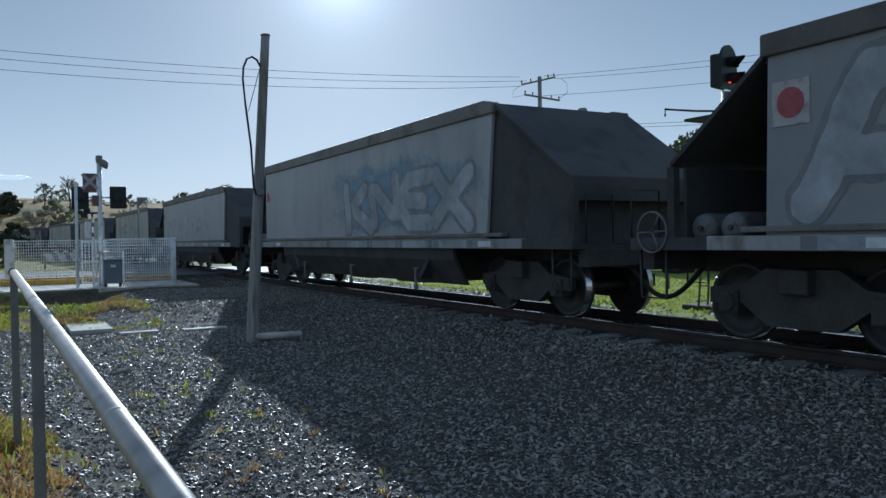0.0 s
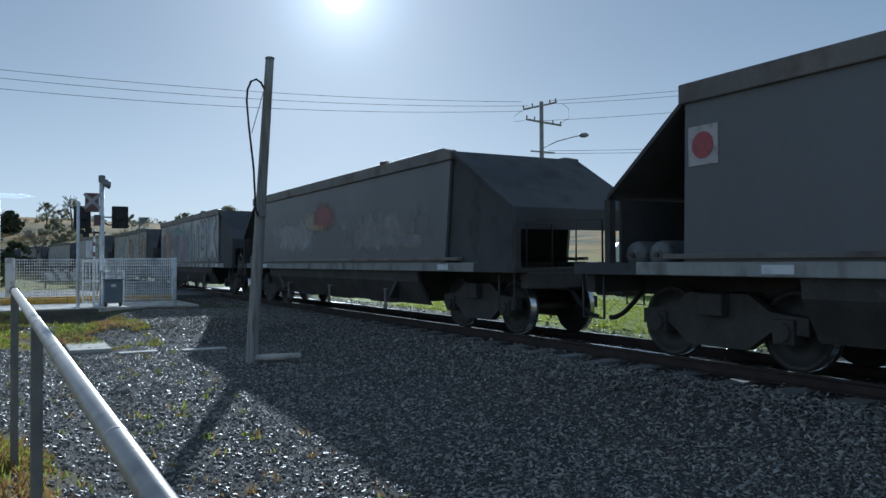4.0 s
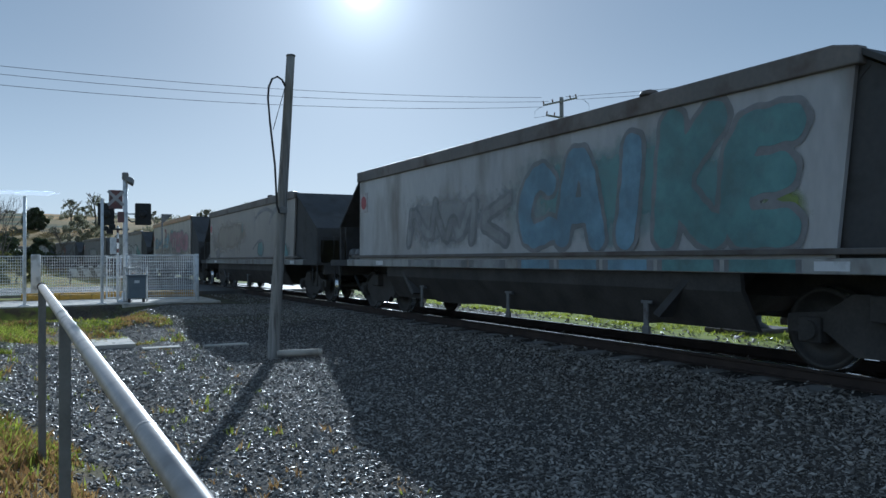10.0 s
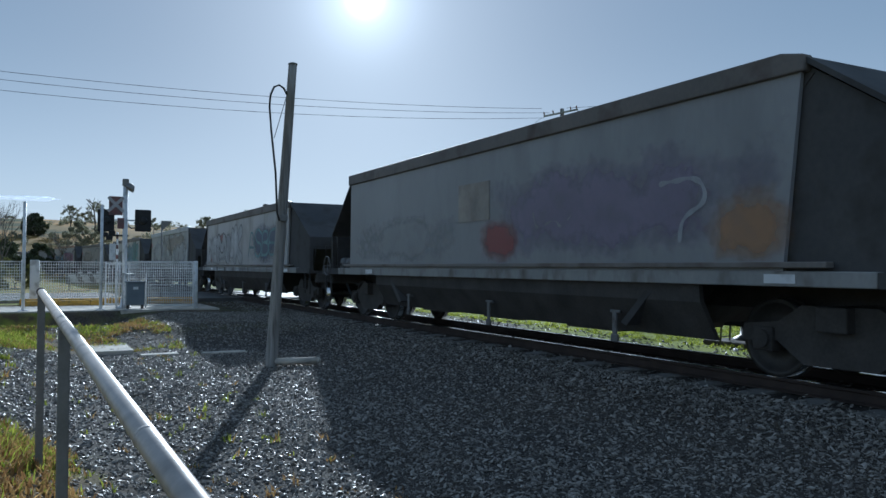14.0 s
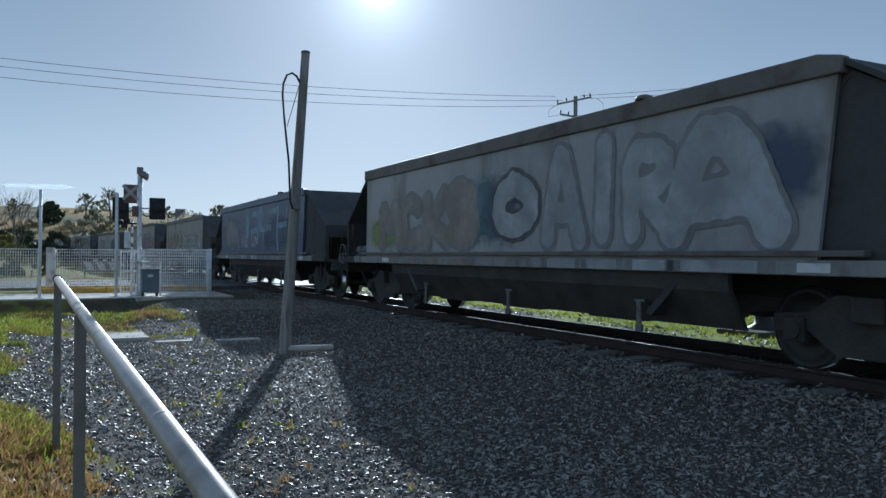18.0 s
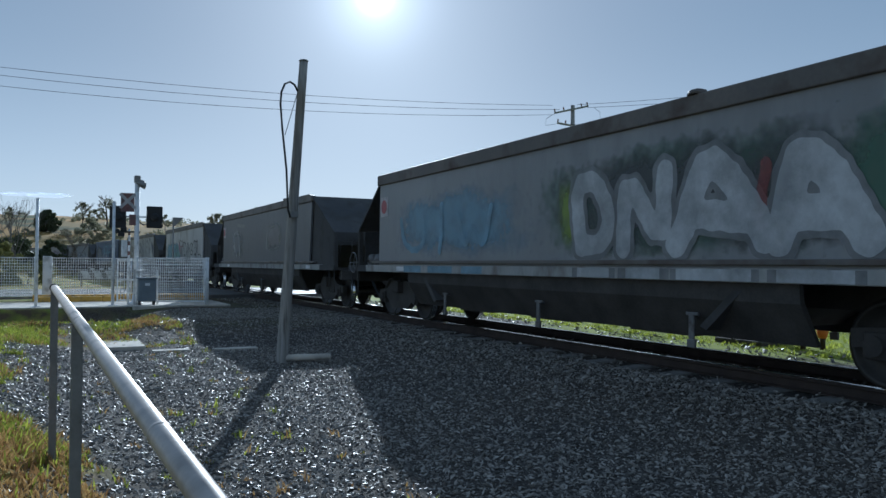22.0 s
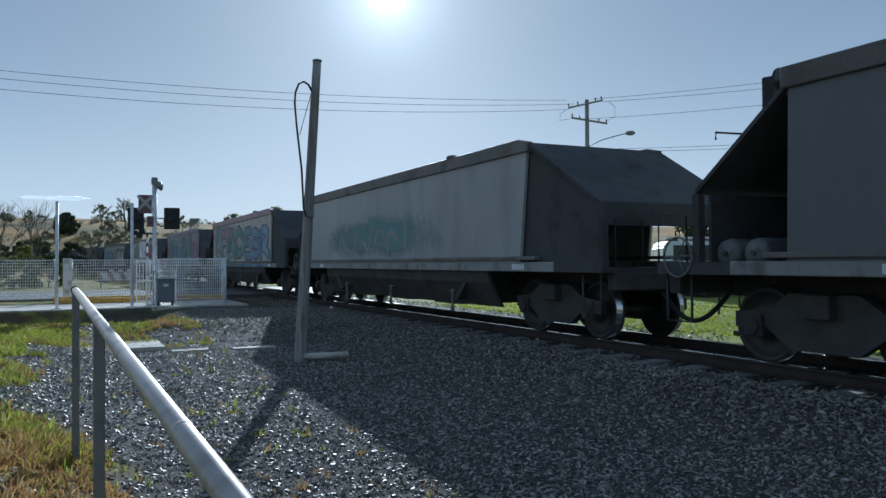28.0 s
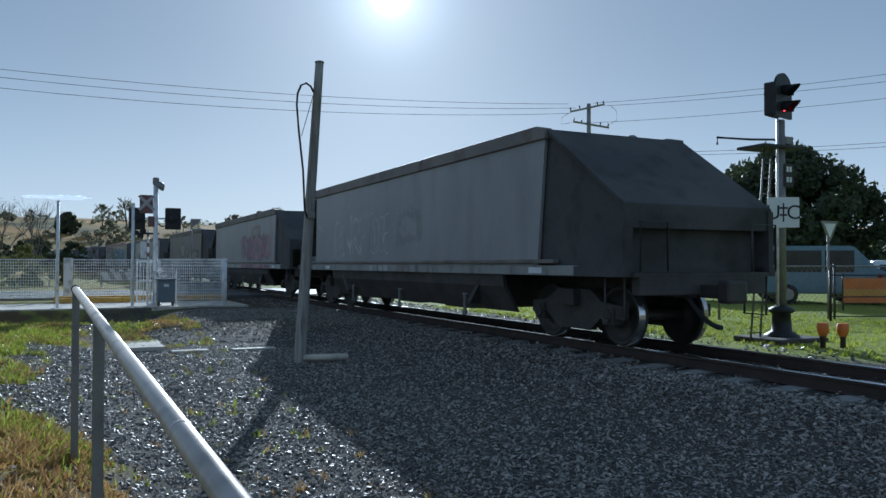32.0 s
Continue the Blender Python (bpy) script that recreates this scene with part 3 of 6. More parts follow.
    part("centre_sill", bx(-0.18, 0.18, -3.0, 3.0, 0.62, 0.95), DARK, w)
    return w


RUN = (4.27146e-05, -0.002552085, 0.0322104, 12.77536, -381.24)


def train_s(t):
    """Where the front top corner of the last wagon is along the track at t seconds; the train slows a little on the way."""
    v = 0.0
    for c in RUN:
        v = v * t + c
    return v


TALL = (0, 13, 18, 24)
SLACK = {0: 0.15, 1: 0.15, 21: 0.28}  # couplers pulled out or pushed in
low_wagon, tall_wagon = make_wagon(TOP), make_wagon(TOP + 0.185)
wagons = []
for k in range(36):
    first = tall_wagon if k == 0 else low_wagon if k == 1 else None
    wagons.append(first or copy_thing(tall_wagon if k in TALL else low_wagon, pose(0, 0, 0)))


def wagon_pose(k, t):
    s = train_s(t) + WAG_PITCH * k - HALF_TOP + SLACK.get(k, 0.0)
    x, y, a = track_at(s)
    return pose(x, y, RAIL_Z, 0, 0, a), s


# ---- sleepers ----
track = thing("railway_track", "concrete sleepers half sunk in dark ballast", "railway track", kind="structure")
sl = bmesh.new()
prism(sl, [(-1.07, -0.20), (1.07, -0.20), (1.05, 0.0), (0.75, 0.012), (0.5, 0.0), (-0.5, 0.0), (-0.75, 0.012), (-1.05, 0.0)], "y", -0.125, 0.125)
sleeper_mesh = part("sleeper", sl, CONC, track)
sleeper_mesh.matrix_basis = pose(TRACK_X, -8.0, RAIL_Z - 0.155)
for i in range(1, 95):
    o = new("sleeper", sleeper_mesh.data)
    o.parent = track
    x, y, a = track_at(-8.0 + 0.70 * i)
    o.matrix_basis = pose(x + random.uniform(-0.03, 0.03), y, RAIL_Z - 0.155, 0, 0, a + random.uniform(-0.6, 0.6))

# ---- hand rail beside the camera ----
hr = thing("hand_rail", "galvanised pipe hand rail on steel posts, edge of the gravel", "hand rail")


def pipe_at(y):
    return Vector((0.276 - 0.0345 * y, y, 0.863 + 0.035 * y))


bm = bmesh.new()
tube(bm, pipe_at(-1.6), pipe_at(6.58), 0.0258, seg=24)
part("pipe", bm, GALV, hr, "worn galvanised pipe")
PIPE_TURN = (pipe_at(6) - pipe_at(0)).to_track_quat("Z", "Y").to_matrix().to_4x4()
bm = lathe(bmesh.new(), [(0.031, -0.05), (0.032, 0.0), (0.031, 0.03), (0.018, 0.038)], Matrix.Translation(pipe_at(6.57)) @ PIPE_TURN, 20)
part("end_cap", bm, RUBBER, hr, "dark plastic end cap")
for y, half in ((1.83, 0.006), (4.36, 0.012), (4.10, 0.012)):
    part("pipe_joint", lathe(bmesh.new(), [(0.0258, -half - 0.004), (0.0272, -half), (0.0272, half), (0.0258, half + 0.004)], Matrix.Translation(pipe_at(y)) @ PIPE_TURN, 24), GALV, hr)
for y in (6.5, 4.2, -0.7):
    c = pipe_at(y)
    part("post", bx(c.x - 0.026, c.x + 0.026, y - 0.026, y + 0.026, -0.55, c.z - 0.012, bevel=0.006), GALVD, hr)

# ---- leaning pole with cable loop ----
lp = thing("leaning_pole", "weathered grey timber pole leaning over the gravel", "pole")
bm = bmesh.new()
PT = Vector((3.674, 12.398, 4.568))
PB = Vector((3.366, 12.398, -0.299)) - (PT - Vector((3.366, 12.398, -0.299))) * 0.1
d = (PT - PB)
for k in range(8):
    a, b = PB + d * k / 8, PB + d * (k + 1) / 8
    tube(bm, a, b, 0.10 - 0.004 * k, 0.10 - 0.004 * (k + 1), seg=16, cap=k in (0, 7))
bmesh.ops.remove_doubles(bm, verts=bm.verts, dist=0.0005)
part("pole", bm, WOODP, lp, smooth=True)
part("cap_plate", lathe(bmesh.new(), [(0.076, 0), (0.076, 0.02), (0.06, 0.03)], pose(*PT), 14), GALVD, lp)
pts = [(3.45, 12.287, 2.02), (3.409, 12.287, 2.141), (3.378, 12.287, 2.781), (3.304, 12.299, 3.459), (3.273, 12.299, 3.829), (3.286, 12.299, 4.013), (3.341, 12.299, 4.149), (3.427, 12.299, 4.192), (3.501, 12.299, 4.149), (3.557, 12.324, 4.063)]
part("cable", hose(bmesh.new(), pts, 0.017), WIRE, lp, "thick black cable in a loop")
part("stay_wire", tb((3.557, 12.299, 4.063), (3.353, 12.299, 3.336), 0.006, seg=6), WIRE, lp)
bk = (3.514, 12.281, 2.067)
part("bracket", bx(bk[0] - 0.06, bk[0] + 0.06, bk[1] - 0.02, bk[1] + 0.02, bk[2] - 0.05, bk[2] + 0.05, bevel=0.005), GALVD, lp)
mk = thing("fallen_marker", "pale concrete marker post lying in the gravel", "marker post")
part("shaft", tb((3.42, 12.35, -0.22), (4.05, 12.15, -0.21), 0.055, seg=12), PATHC, mk)
part("rounded_end", lathe(bmesh.new(), [(0.055, 0), (0.045, 0.04), (0.015, 0.06)], Matrix.Translation((4.05, 12.15, -0.21)) @ pose(0, 0, 0, 0, 90, -17), 12), PATHC, mk)

# ---- service pit and cable covers in the gravel ----
pit = thing("service_pit", "flat pale concrete pit lid in the gravel", "pit lid")
part("lid", bx(0.93, 1.62, 15.15, 16.65, -0.5, -0.225, bevel=0.012), PATHC, pit)
part("lifting_eye", lathe(bmesh.new(), [(0.03, 0.0), (0.03, 0.006), (0.012, 0.008)], pose(1.275, 15.45, -0.2255), 10), DARK, pit)
for x0, x1, y in ((1.68, 2.32, 14.62), (2.72, 3.5, 14.5)):
    tagged(part("cable_cover", bx(x0, x1, y, y + 0.24, -0.5, -0.265, bevel=0.01), PATHC), "concrete cable trough cover in the gravel", "trough cover", "cable covers")

# ---- footpath, kerbs and crossing road ----
path = tagged(part("footpath", bx(-30, 5.0, 24.2, 27.4, -0.36, 0.03, bevel=0.01), PATHC), "pale concrete footpath to the crossing", "footpath", kind="structure")
for a, b, c, e in ((-0.25, 2.55, 27.42, 27.7), (-0.4, 5.2, 28.9, 29.3)):
    n = int((b - a) / 0.9)
    kerb = thing("kerb", "yellow painted concrete kerb by the crossing", "kerb", kind="structure")
    for i in range(n):
        part("kerb_stone", bx(a + (b - a) * i / n, a + (b - a) * (i + 1) / n - 0.012, c, e, -0.1, 0.19, bevel=0.02), YELLOW, kerb)
ASPH = mat("asphalt", (0.10, 0.098, 0.095), (0.17, 0.165, 0.155), 0.7, 0, 1.2, 90, 0.5, 0.004, (0.20, 0.19, 0.175))
road_bm = bmesh.new()
prism(road_bm, [(-60, 34.0), (2.0, 30.4), (20, 30.0), (40, 34), (40, 42), (20, 38.5), (2.0, 38.5), (-60, 42)], "z", -0.3, 0.09)
tagged(part("road", road_bm, ASPH), "worn grey asphalt road over the level crossing", "road", kind="structure")

# ---- mesh fences ----
def mesh_fence(p, q, height, gap=0.075, label="white welded mesh fence panel beside the footpath", base=0.12):
    f = thing("mesh_fence", label, "fence", group="mesh fences")
    p, q = Vector(p), Vector(q)
    d = (q - p)
    length = d.length
    u = d.normalized()
    bm = bmesh.new()
    n = max(2, round(length / gap))
    for i in range(n + 1):
        c = p + u * (length * i / n)
        tube(bm, c + Vector((0, 0, base)), c + Vector((0, 0, height)), 0.0085, seg=4, cap=False)
    rows = round((height - base) / 0.1)
    for k in range(rows + 1):
        z = base + (height - base) * k / rows
        tube(bm, p + Vector((0, -0.006, z)), q + Vector((0, -0.006, z)), 0.0085 if 0 < k < rows else 0.015, seg=4, cap=False)
    tagged(part("wire_mesh", bm, WHITEP, f), kind="stuff")
    m = max(1, round(length / 2.4))
    for i in range(m + 1):
        c = p + u * (length * i / m)
        part("fence_post", tb(c - Vector((0, 0, 0.1)), c + Vector((0, 0, height + 0.03)), 0.03, seg=12), WHITEP, f)
    return f


mesh_fence((-9.5, 29.6, 0), (-0.35, 29.8, 0), 1.42)
mesh_fence((0.15, 29.8, 0), (5.25, 30.1, 0), 1.42)
mesh_fence((4.35, 24.35, 0), (5.2, 29.9, 0), 1.42)
mesh_fence((2.42, 25.0, 0), (4.3, 24.4, 0), 1.42, 0.06)
gp = thing("gate_post", "wide white metal gate post of the crossing", "gate post")
part("plate", bx(-0.12, 0.16, 29.72, 29.86, 0, 1.48, bevel=0.015), WHITEP, gp)
part("foot", bx(-0.2, 0.24, 29.64, 29.94, -0.02, 0.05, bevel=0.01), WHITEP, gp)
pg = thing("pedestrian_gate", "white barred pedestrian gate, closed", "gate")
for x in (1.95, 2.6):
    part("gate_stile", bx(x - 0.025, x + 0.025, 26.0, 26.05, 0.08, 1.40, bevel=0.006), WHITEP, pg)
for z in (0.12, 0.75, 1.36):
    part("gate_bar", bx(1.975, 2.575, 26.01, 26.04, z - 0.02, z + 0.02), WHITEP, pg)
for i in range(1, 7):
    part("gate_rod", tb((1.95 + 0.65 * i / 7, 26.025, 0.13), (1.95 + 0.65 * i / 7, 26.025, 1.35), 0.009, seg=6), WHITEP, pg)
for x, z in ((-0.25, 3.03), (1.72, 3.03)):
    o = thing("slim_pole", "slim white steel pole by the footpath", "pole", pose(x, 24.6, 0), group="slim poles")
    part("tube", tb((0, 0, -0.1), (0, 0, z), 0.042, seg=14), WHITEP, o)
    part("cap", lathe(bmesh.new(), [(0.044, 0), (0.044, 0.02), (0.02, 0.035)], pose(0, 0, z), 14), WHITEP, o)
    part("base_plate", bx(-0.12, 0.12, -0.12, 0.12, 0.03, 0.05), WHITEP, o)

# ---- crossing signal ----
# sign red and white dulled in colour, standing in for the backlit face
DULLRED = mat("weathered red sign", (0.16, 0.07, 0.07), (0.24, 0.13, 0.12), 0.6, 0, 3, 30, 0.1, 0.002, (0.12, 0.11, 0.11))
DULLWHITE = mat("faded white paint", (0.38, 0.36, 0.36), (0.50, 0.48, 0.47), 0.6, 0, 3, 30, 0.1, 0.002, (0.30, 0.28, 0.28))
xs = thing("crossing_signal", "white railway crossing signal mast with dark flashing light boards", "crossing signal", pose(2.40, 25.2, 0))
part("mast", tb((0, 0, -0.1), (0, 0, 3.75), 0.07, seg=16), WHITEP, xs)
part("mast_base", lathe(bmesh.new(), [(0.2, 0.0), (0.2, 0.06), (0.11, 0.1), (0.10, 0.3)], pose(0, 0, 0.02), 16), WHITEP, xs)
bell = part("bell", lathe(bmesh.new(), [(0.03, 0.16), (0.10, 0.13), (0.15, 0.03), (0.16, -0.04), (0.05, -0.05)], pose(0.10, -0.02, 3.62, 0, 35, 0), 18), GALVD, xs, "grey warning bell")
part("bell_mount", bx(-0.09, 0.09, -0.08, 0.08, 3.68, 3.90, bevel=0.03), GALVD, xs)


def light_board(x, z, turn):
    b = part("light_board", bx(x - 0.23, x + 0.23, -0.03, 0.0, z - 0.33, z + 0.33, bevel=0.03), BLACKP, xs, "black backing board of a flashing lamp")
    part("lamp_hood", lathe(bmesh.new(), [(0.11, 0.0), (0.13, 0.02), (0.12, 0.20), (0.10, 0.2), (0.10, 0.02)], pose(x, 0.0, z, -90, 0, 0), 18), BLACKP, b)
    part("lamp_case", lathe(bmesh.new(), [(0.12, 0.0), (0.12, 0.08), (0.06, 0.12)], pose(x, -0.03, z, 90, 0, 0), 16), BLACKP, b)
    return b


light_board(0.50, 2.66, 0)
light_board(-0.53, 2.64, 0)
bm = hose(bmesh.new(), [(0.07, 0, 2.50), (0.18, 0, 2.42), (0.30, -0.02, 2.44), (0.36, -0.03, 2.56)], 0.022)
part("conduit", bm, BLACKP, xs)
part("cross_arm", tb((-0.6, 0.03, 2.66), (0.6, 0.03, 2.66), 0.025, seg=10), WHITEP, xs)
part("sign_plate", bx(-0.46, -0.08, -0.05, -0.035, 2.80, 3.36, bevel=0.004), DULLRED, xs, "dull red crossing sign plate with a pale cross")
for sgn in (-1, 1):
    bm = bx(-0.30, 0.30, -0.004, 0.004, -0.045, 0.045, m=pose(-0.27, -0.056 - 0.004 * sgn, 3.12, 0, sgn * 45, 0))
    part("cross_bar", bm, DULLWHITE, xs)
part("stop_plate", bx(-0.22, -0.02, -0.06, -0.045, 2.40, 2.72, bevel=0.004), DULLRED, xs, "small dull red plate")
for z, x0 in ((2.22, -0.55), (2.12, -0.42), (2.28, -0.35)):
    part("relay_case", bx(x0 - 0.1, x0 + 0.08, -0.05, 0.10, z - 0.06, z + 0.06, bevel=0.02), BLACKP, xs)
part("arm_clamp", bx(-0.5, 0.1, -0.02, 0.05, 2.17, 2.22), BLACKP, xs)
part("control_box", bx(-0.42, -0.26, -0.04, 0.08, 1.45, 1.95, bevel=0.02), WHITEP, xs)
part("striped_pole", tb((-0.20, 0.1, 0.02), (-0.20, 0.1, 2.3), 0.03, seg=10), WHITEP, xs)
for k in range(3):
    part("red_band", tb((-0.20, 0.1, 1.5 + 0.3 * k), (-0.20, 0.1, 1.62 + 0.3 * k), 0.032, seg=10), DULLRED, xs)
cab = thing("signal_cabinet", "small grey-blue steel cabinet on a stand", "cabinet", pose(2.66, 24.75, 0))
part("body", bx(-0.25, 0.25, -0.15, 0.15, 0.14, 0.80, bevel=0.015), BOXM, cab)
part("door", bx(-0.22, 0.22, -0.165, -0.152, 0.18, 0.76, bevel=0.006), BOXM, cab)
part("lid", bx(-0.28, 0.28, -0.19, 0.18, 0.80, 0.84, bevel=0.01), BOXM, cab)
part("nameplate", bx(-0.07, 0.07, -0.171, -0.166, 0.60, 0.68), WHITEP, cab)
for x in (-0.2, 0.2):
    part("leg", bx(x - 0.03, x + 0.03, -0.1, 0.1, 0.02, 0.14), DARK, cab)
part("frame", hose(bmesh.new(), [(-0.32, 0.2, 0.02), (-0.32, 0.2, 1.06), (0.32, 0.2, 1.06), (0.32, 0.2, 0.02)], 0.025), WHITEP, cab, "white pipe guard frame")
tagged(part("concrete_pad", bx(2.2, 3.5, 23.9, 24.19, -0.36, 0.04, bevel=0.01), PATHC), "pale concrete pad under the cabinet", "concrete pad")

# ---- triangular sign beyond the crossing, seen from behind ----
ts = thing("give_way_sign", "triangular road sign seen from behind", "road sign", pose(4.35, 31.0, 0))
part("plate", prism(bmesh.new(), [(-0.12, 3.0), (0.27, 3.0), (-0.10, 2.62)], "y", -0.01, 0.01), GALVD, ts)
part("pole", tb((-0.10, 0.04, 0), (-0.10, 0.04, 3.0), 0.03, seg=10), GALVD, ts)
sb = thing("striped_barrier", "low black and white striped barrier board by the road", "barrier", pose(3.5, 63.5, 0))
for i in range(6):
    part("stripe", bx(-0.9 + 0.3 * i, -0.602 + 0.3 * i, -0.03, 0.03, 0.35, 0.85), WHITEP if i % 2 else BLACKP, sb)
for x in (-0.7, 0.7):
    part("leg", bx(x - 0.04, x + 0.04, -0.02, 0.06, -0.1, 0.9), WHITEP, sb)

# ---- power line ----
INSUL = mat("insulator", (0.18, 0.10, 0.07), (0.28, 0.16, 0.11), 0.3, 0, 4, 40, 0)


def power_pole(x, y, turn, lamp=False, label="tall timber power pole with two crossarms and insulators"):
    p = thing("power_pole", label, "power pole", pose(x, y, 0, 0, 0, turn), group="power poles")
    part("pole", tb((0, 0, -0.5), (0, 0, 11.25), 0.17, 0.125, 16), WOODP, p)
    for z, lo, hi, lean in ((11.0, -1.5, 1.15, 15.0), (9.95, -1.25, 1.45, -3.5)):
        turn_arm = Matrix.Translation((0, 0, z)) @ pose(0, 0, 0, 0, -lean, 0)
        part("crossarm", bx(lo, hi, -0.16, -0.07, -0.055, 0.055, m=turn_arm, bevel=0.01), WOODP, p)
        for k in (lo * 0.96, lo * 0.5, hi * 0.55, hi * 0.96):
            part("insulator", lathe(bmesh.new(), [(0.02, 0), (0.05, 0.05), (0.03, 0.08), (0.055, 0.12), (0.03, 0.2)], turn_arm @ pose(k, -0.115, 0.055), 10), INSUL, p)
    for sx in (-1, 1):
        pts = [(sx * 1.6, -0.1, 11.25 if sx > 0 else 10.5), (sx * 2.05, -0.1, 11.0 if sx > 0 else 10.2), (sx * 2.1, -0.1, 10.4 if sx > 0 else 9.8), (sx * 1.35, -0.1, 9.95)]
        part("jumper_wire", hose(bmesh.new(), pts, 0.012, 5), WIRE, p)
    if lamp:
        part("lamp_arm", hose(bmesh.new(), [(0.1, 0, 8.35), (1.2, 0, 8.85), (2.6, 0, 9.25), (3.2, 0, 9.38)], 0.03, 8), GALVD, p)
        part("lamp_head", lathe(bmesh.new(), [(0.05, -0.35), (0.14, -0.2), (0.16, 0.15), (0.08, 0.35)], pose(3.35, 0, 9.40, 0, 84, 0), 12), GALVD, p)
        part("crossarm", bx(-0.9, 0.9, -0.16, -0.07, 8.05, 8.13), WOODP, p)
    return p


power_pole(29.05, 39.6, 0, True, "tall timber power pole with crossarms and a street lamp arm")
power_pole(-23.2, 40.6, 0)
power_pole(56, 11, -50)


def cable(name, p, q, sag, r=0.011, label="thin dark overhead power wire", group="power wires"):
    p, q = Vector(p), Vector(q)
    pts = [p.lerp(q, k / 20) - Vector((0, 0, sag * 4 * (k / 20) * (1 - k / 20))) for k in range(21)]
    return tagged(part(name, hose(bmesh.new(), pts, r, 5), WIRE), label, "power wire", group)


for x, z, sag in ((27.45, 11.08, 1.12), (28.0, 10.88, 1.3), (27.6, 10.52, 1.42)):
    cable("power_wire", (x, 39.5, z), (x - 51, 40.5, z), sag, 0.013)
for z, z2, o in ((11.3, 14.2, 0), (11.2, 13.7, 0.8), (10.0, 12.6, -0.6), (8.2, 9.6, 0.2), (8.0, 9.2, -0.2)):
    cable("power_wire", (29.3 + o, 39.5, z), (56 + o, 11, z2), 0.8, 0.012)

# ---- railway signal beyond the track ----
sg = thing("railway_signal", "tall railway colour light signal showing red, on a mast with ladder", "railway signal", pose(11.05, 9.65, 0))
part("mast", tb((0, 0, 0.55), (0, 0, 3.78), 0.085, 0.075, 16), GALVD, sg)
part("mast_foot", lathe(bmesh.new(), [(0.30, 0.0), (0.28, 0.06), (0.17, 0.12), (0.15, 0.42), (0.21, 0.45), (0.21, 0.5), (0.10, 0.56)], pose(0, 0, 0.03), 16), BLACKP, sg)
part("footing", bx(-0.62, 0.55, -0.5, 0.5, -0.35, 0.06, bevel=0.03), DARK, sg, "dark concrete footing")
head = part("signal_head", None or prism(bmesh.new(), [(-0.29, 3.80), (0.29, 3.80), (0.29, 4.28)] + [(0.29 * math.cos(a * math.pi / 12), 4.28 + 0.29 * math.sin(a * math.pi / 12)) for a in range(1, 12)] + [(-0.29, 4.28)], "y", -0.05, 0.0), BLACKP, sg, "black rounded signal head")
head.matrix_basis = pose(0.03, 0, 0.02, 0, 0, 15)
part("rear_case", bx(-0.2, 0.2, 0.0, 0.22, 3.84, 4.42, bevel=0.03), BLACKP, head)
LENS_OFF = mat("dark lens", (0.02, 0.025, 0.02), (0.035, 0.04, 0.035), 0.15, 0, 4, 40, 0)
LENS_RED = glow("red lens", (1.0, 0.05, 0.07), 1.8)
for z, m in ((4.25, LENS_OFF), (3.97, LENS_RED)):
    part("lens", lathe(bmesh.new(), [(0.065, 0.0), (0.06, 0.012), (0.03, 0.02)], pose(0, -0.05, z, 90, 0, 0), 18), m, head, "lit red lens" if m is LENS_RED else "unlit lens")
    bm = bmesh.new()
    prof = [[(0.115 * math.cos(a), z + 0.115 * math.sin(a)) for a in np.linspace(-0.5, math.pi + 0.5, 15)]]
    ring0 = [bm.verts.new((u, -0.05, v)) for u, v in prof[0]]
    ring1 = [bm.verts.new((u, -0.05 - 0.12 - 0.16 * max(0, (v - z) / 0.115), v - 0.02)) for u, v in prof[0]]
    for i in range(14):
        bm.faces.new((ring0[i], ring0[i + 1], ring1[i + 1], ring1[i]))
    bmesh.ops.solidify(bm, geom=bm.faces[:], thickness=0.006)
    part("visor", bm, BLACKP, head)
part("number_plate", bx(-0.02, 0.20, -0.10, -0.09, 2.62, 3.02, bevel=0.004), BLACKP, sg, "black plate with pale bars")
for z in (2.92, 2.74):
    for x in (0.03, 0.10):
        part("plate_bar", bx(x, x + 0.05, -0.104, -0.101, z - 0.04, z + 0.05), WHITEP, sg)
board = part("route_sign", bx(-0.27, 0.27, -0.115, -0.10, 1.92, 2.44, bevel=0.012), WHITEP, sg, "white board with black letters")
board.matrix_basis = pose(0, 0, 0, 0, 0, -28)
for ch, x in (("U", -0.17), ("C", 0.17)):
    cu = bpy.data.curves.new("letter", "FONT")
    cu.body, cu.size, cu.align_x, cu.align_y, cu.extrude = ch, 0.34, "CENTER", "CENTER", 0.002
    o = new("letter", cu)
    o.parent = board
    cu.materials.append(BLACKP)
    o.matrix_basis = pose(x, -0.119, 2.17, 90, 0, 0)
for a, c0, c, e in ((-0.012, 0.012, 2.02, 2.34), (-0.08, 0.08, 2.24, 2.27), (-0.06, 0.06, 2.12, 2.15)):
    part("symbol_bar", bx(a, c0, -0.120, -0.116, c, e), BLACKP, board)
part("platform", bx(-0.55, 0.42, -0.15, 0.45, 3.28, 3.33, bevel=0.008), BLACKP, sg)
part("platform_rail", hose(bmesh.new(), [(-1.25, 0.2, 3.30), (-1.25, 0.2, 3.42), (-0.5, 0.2, 3.44), (0.40, 0.2, 3.50), (0.42, 0.4, 3.30)], 0.02, 6), BLACKP, sg)
part("ladder_stile", tb((-0.62, 0.1, 0.0), (-0.22, 0.15, 3.3), 0.018, seg=8), GALVD, sg)
part("ladder_stile", tb((-0.40, 0.1, 0.0), (-0.04, 0.15, 3.3), 0.018, seg=8), GALVD, sg)
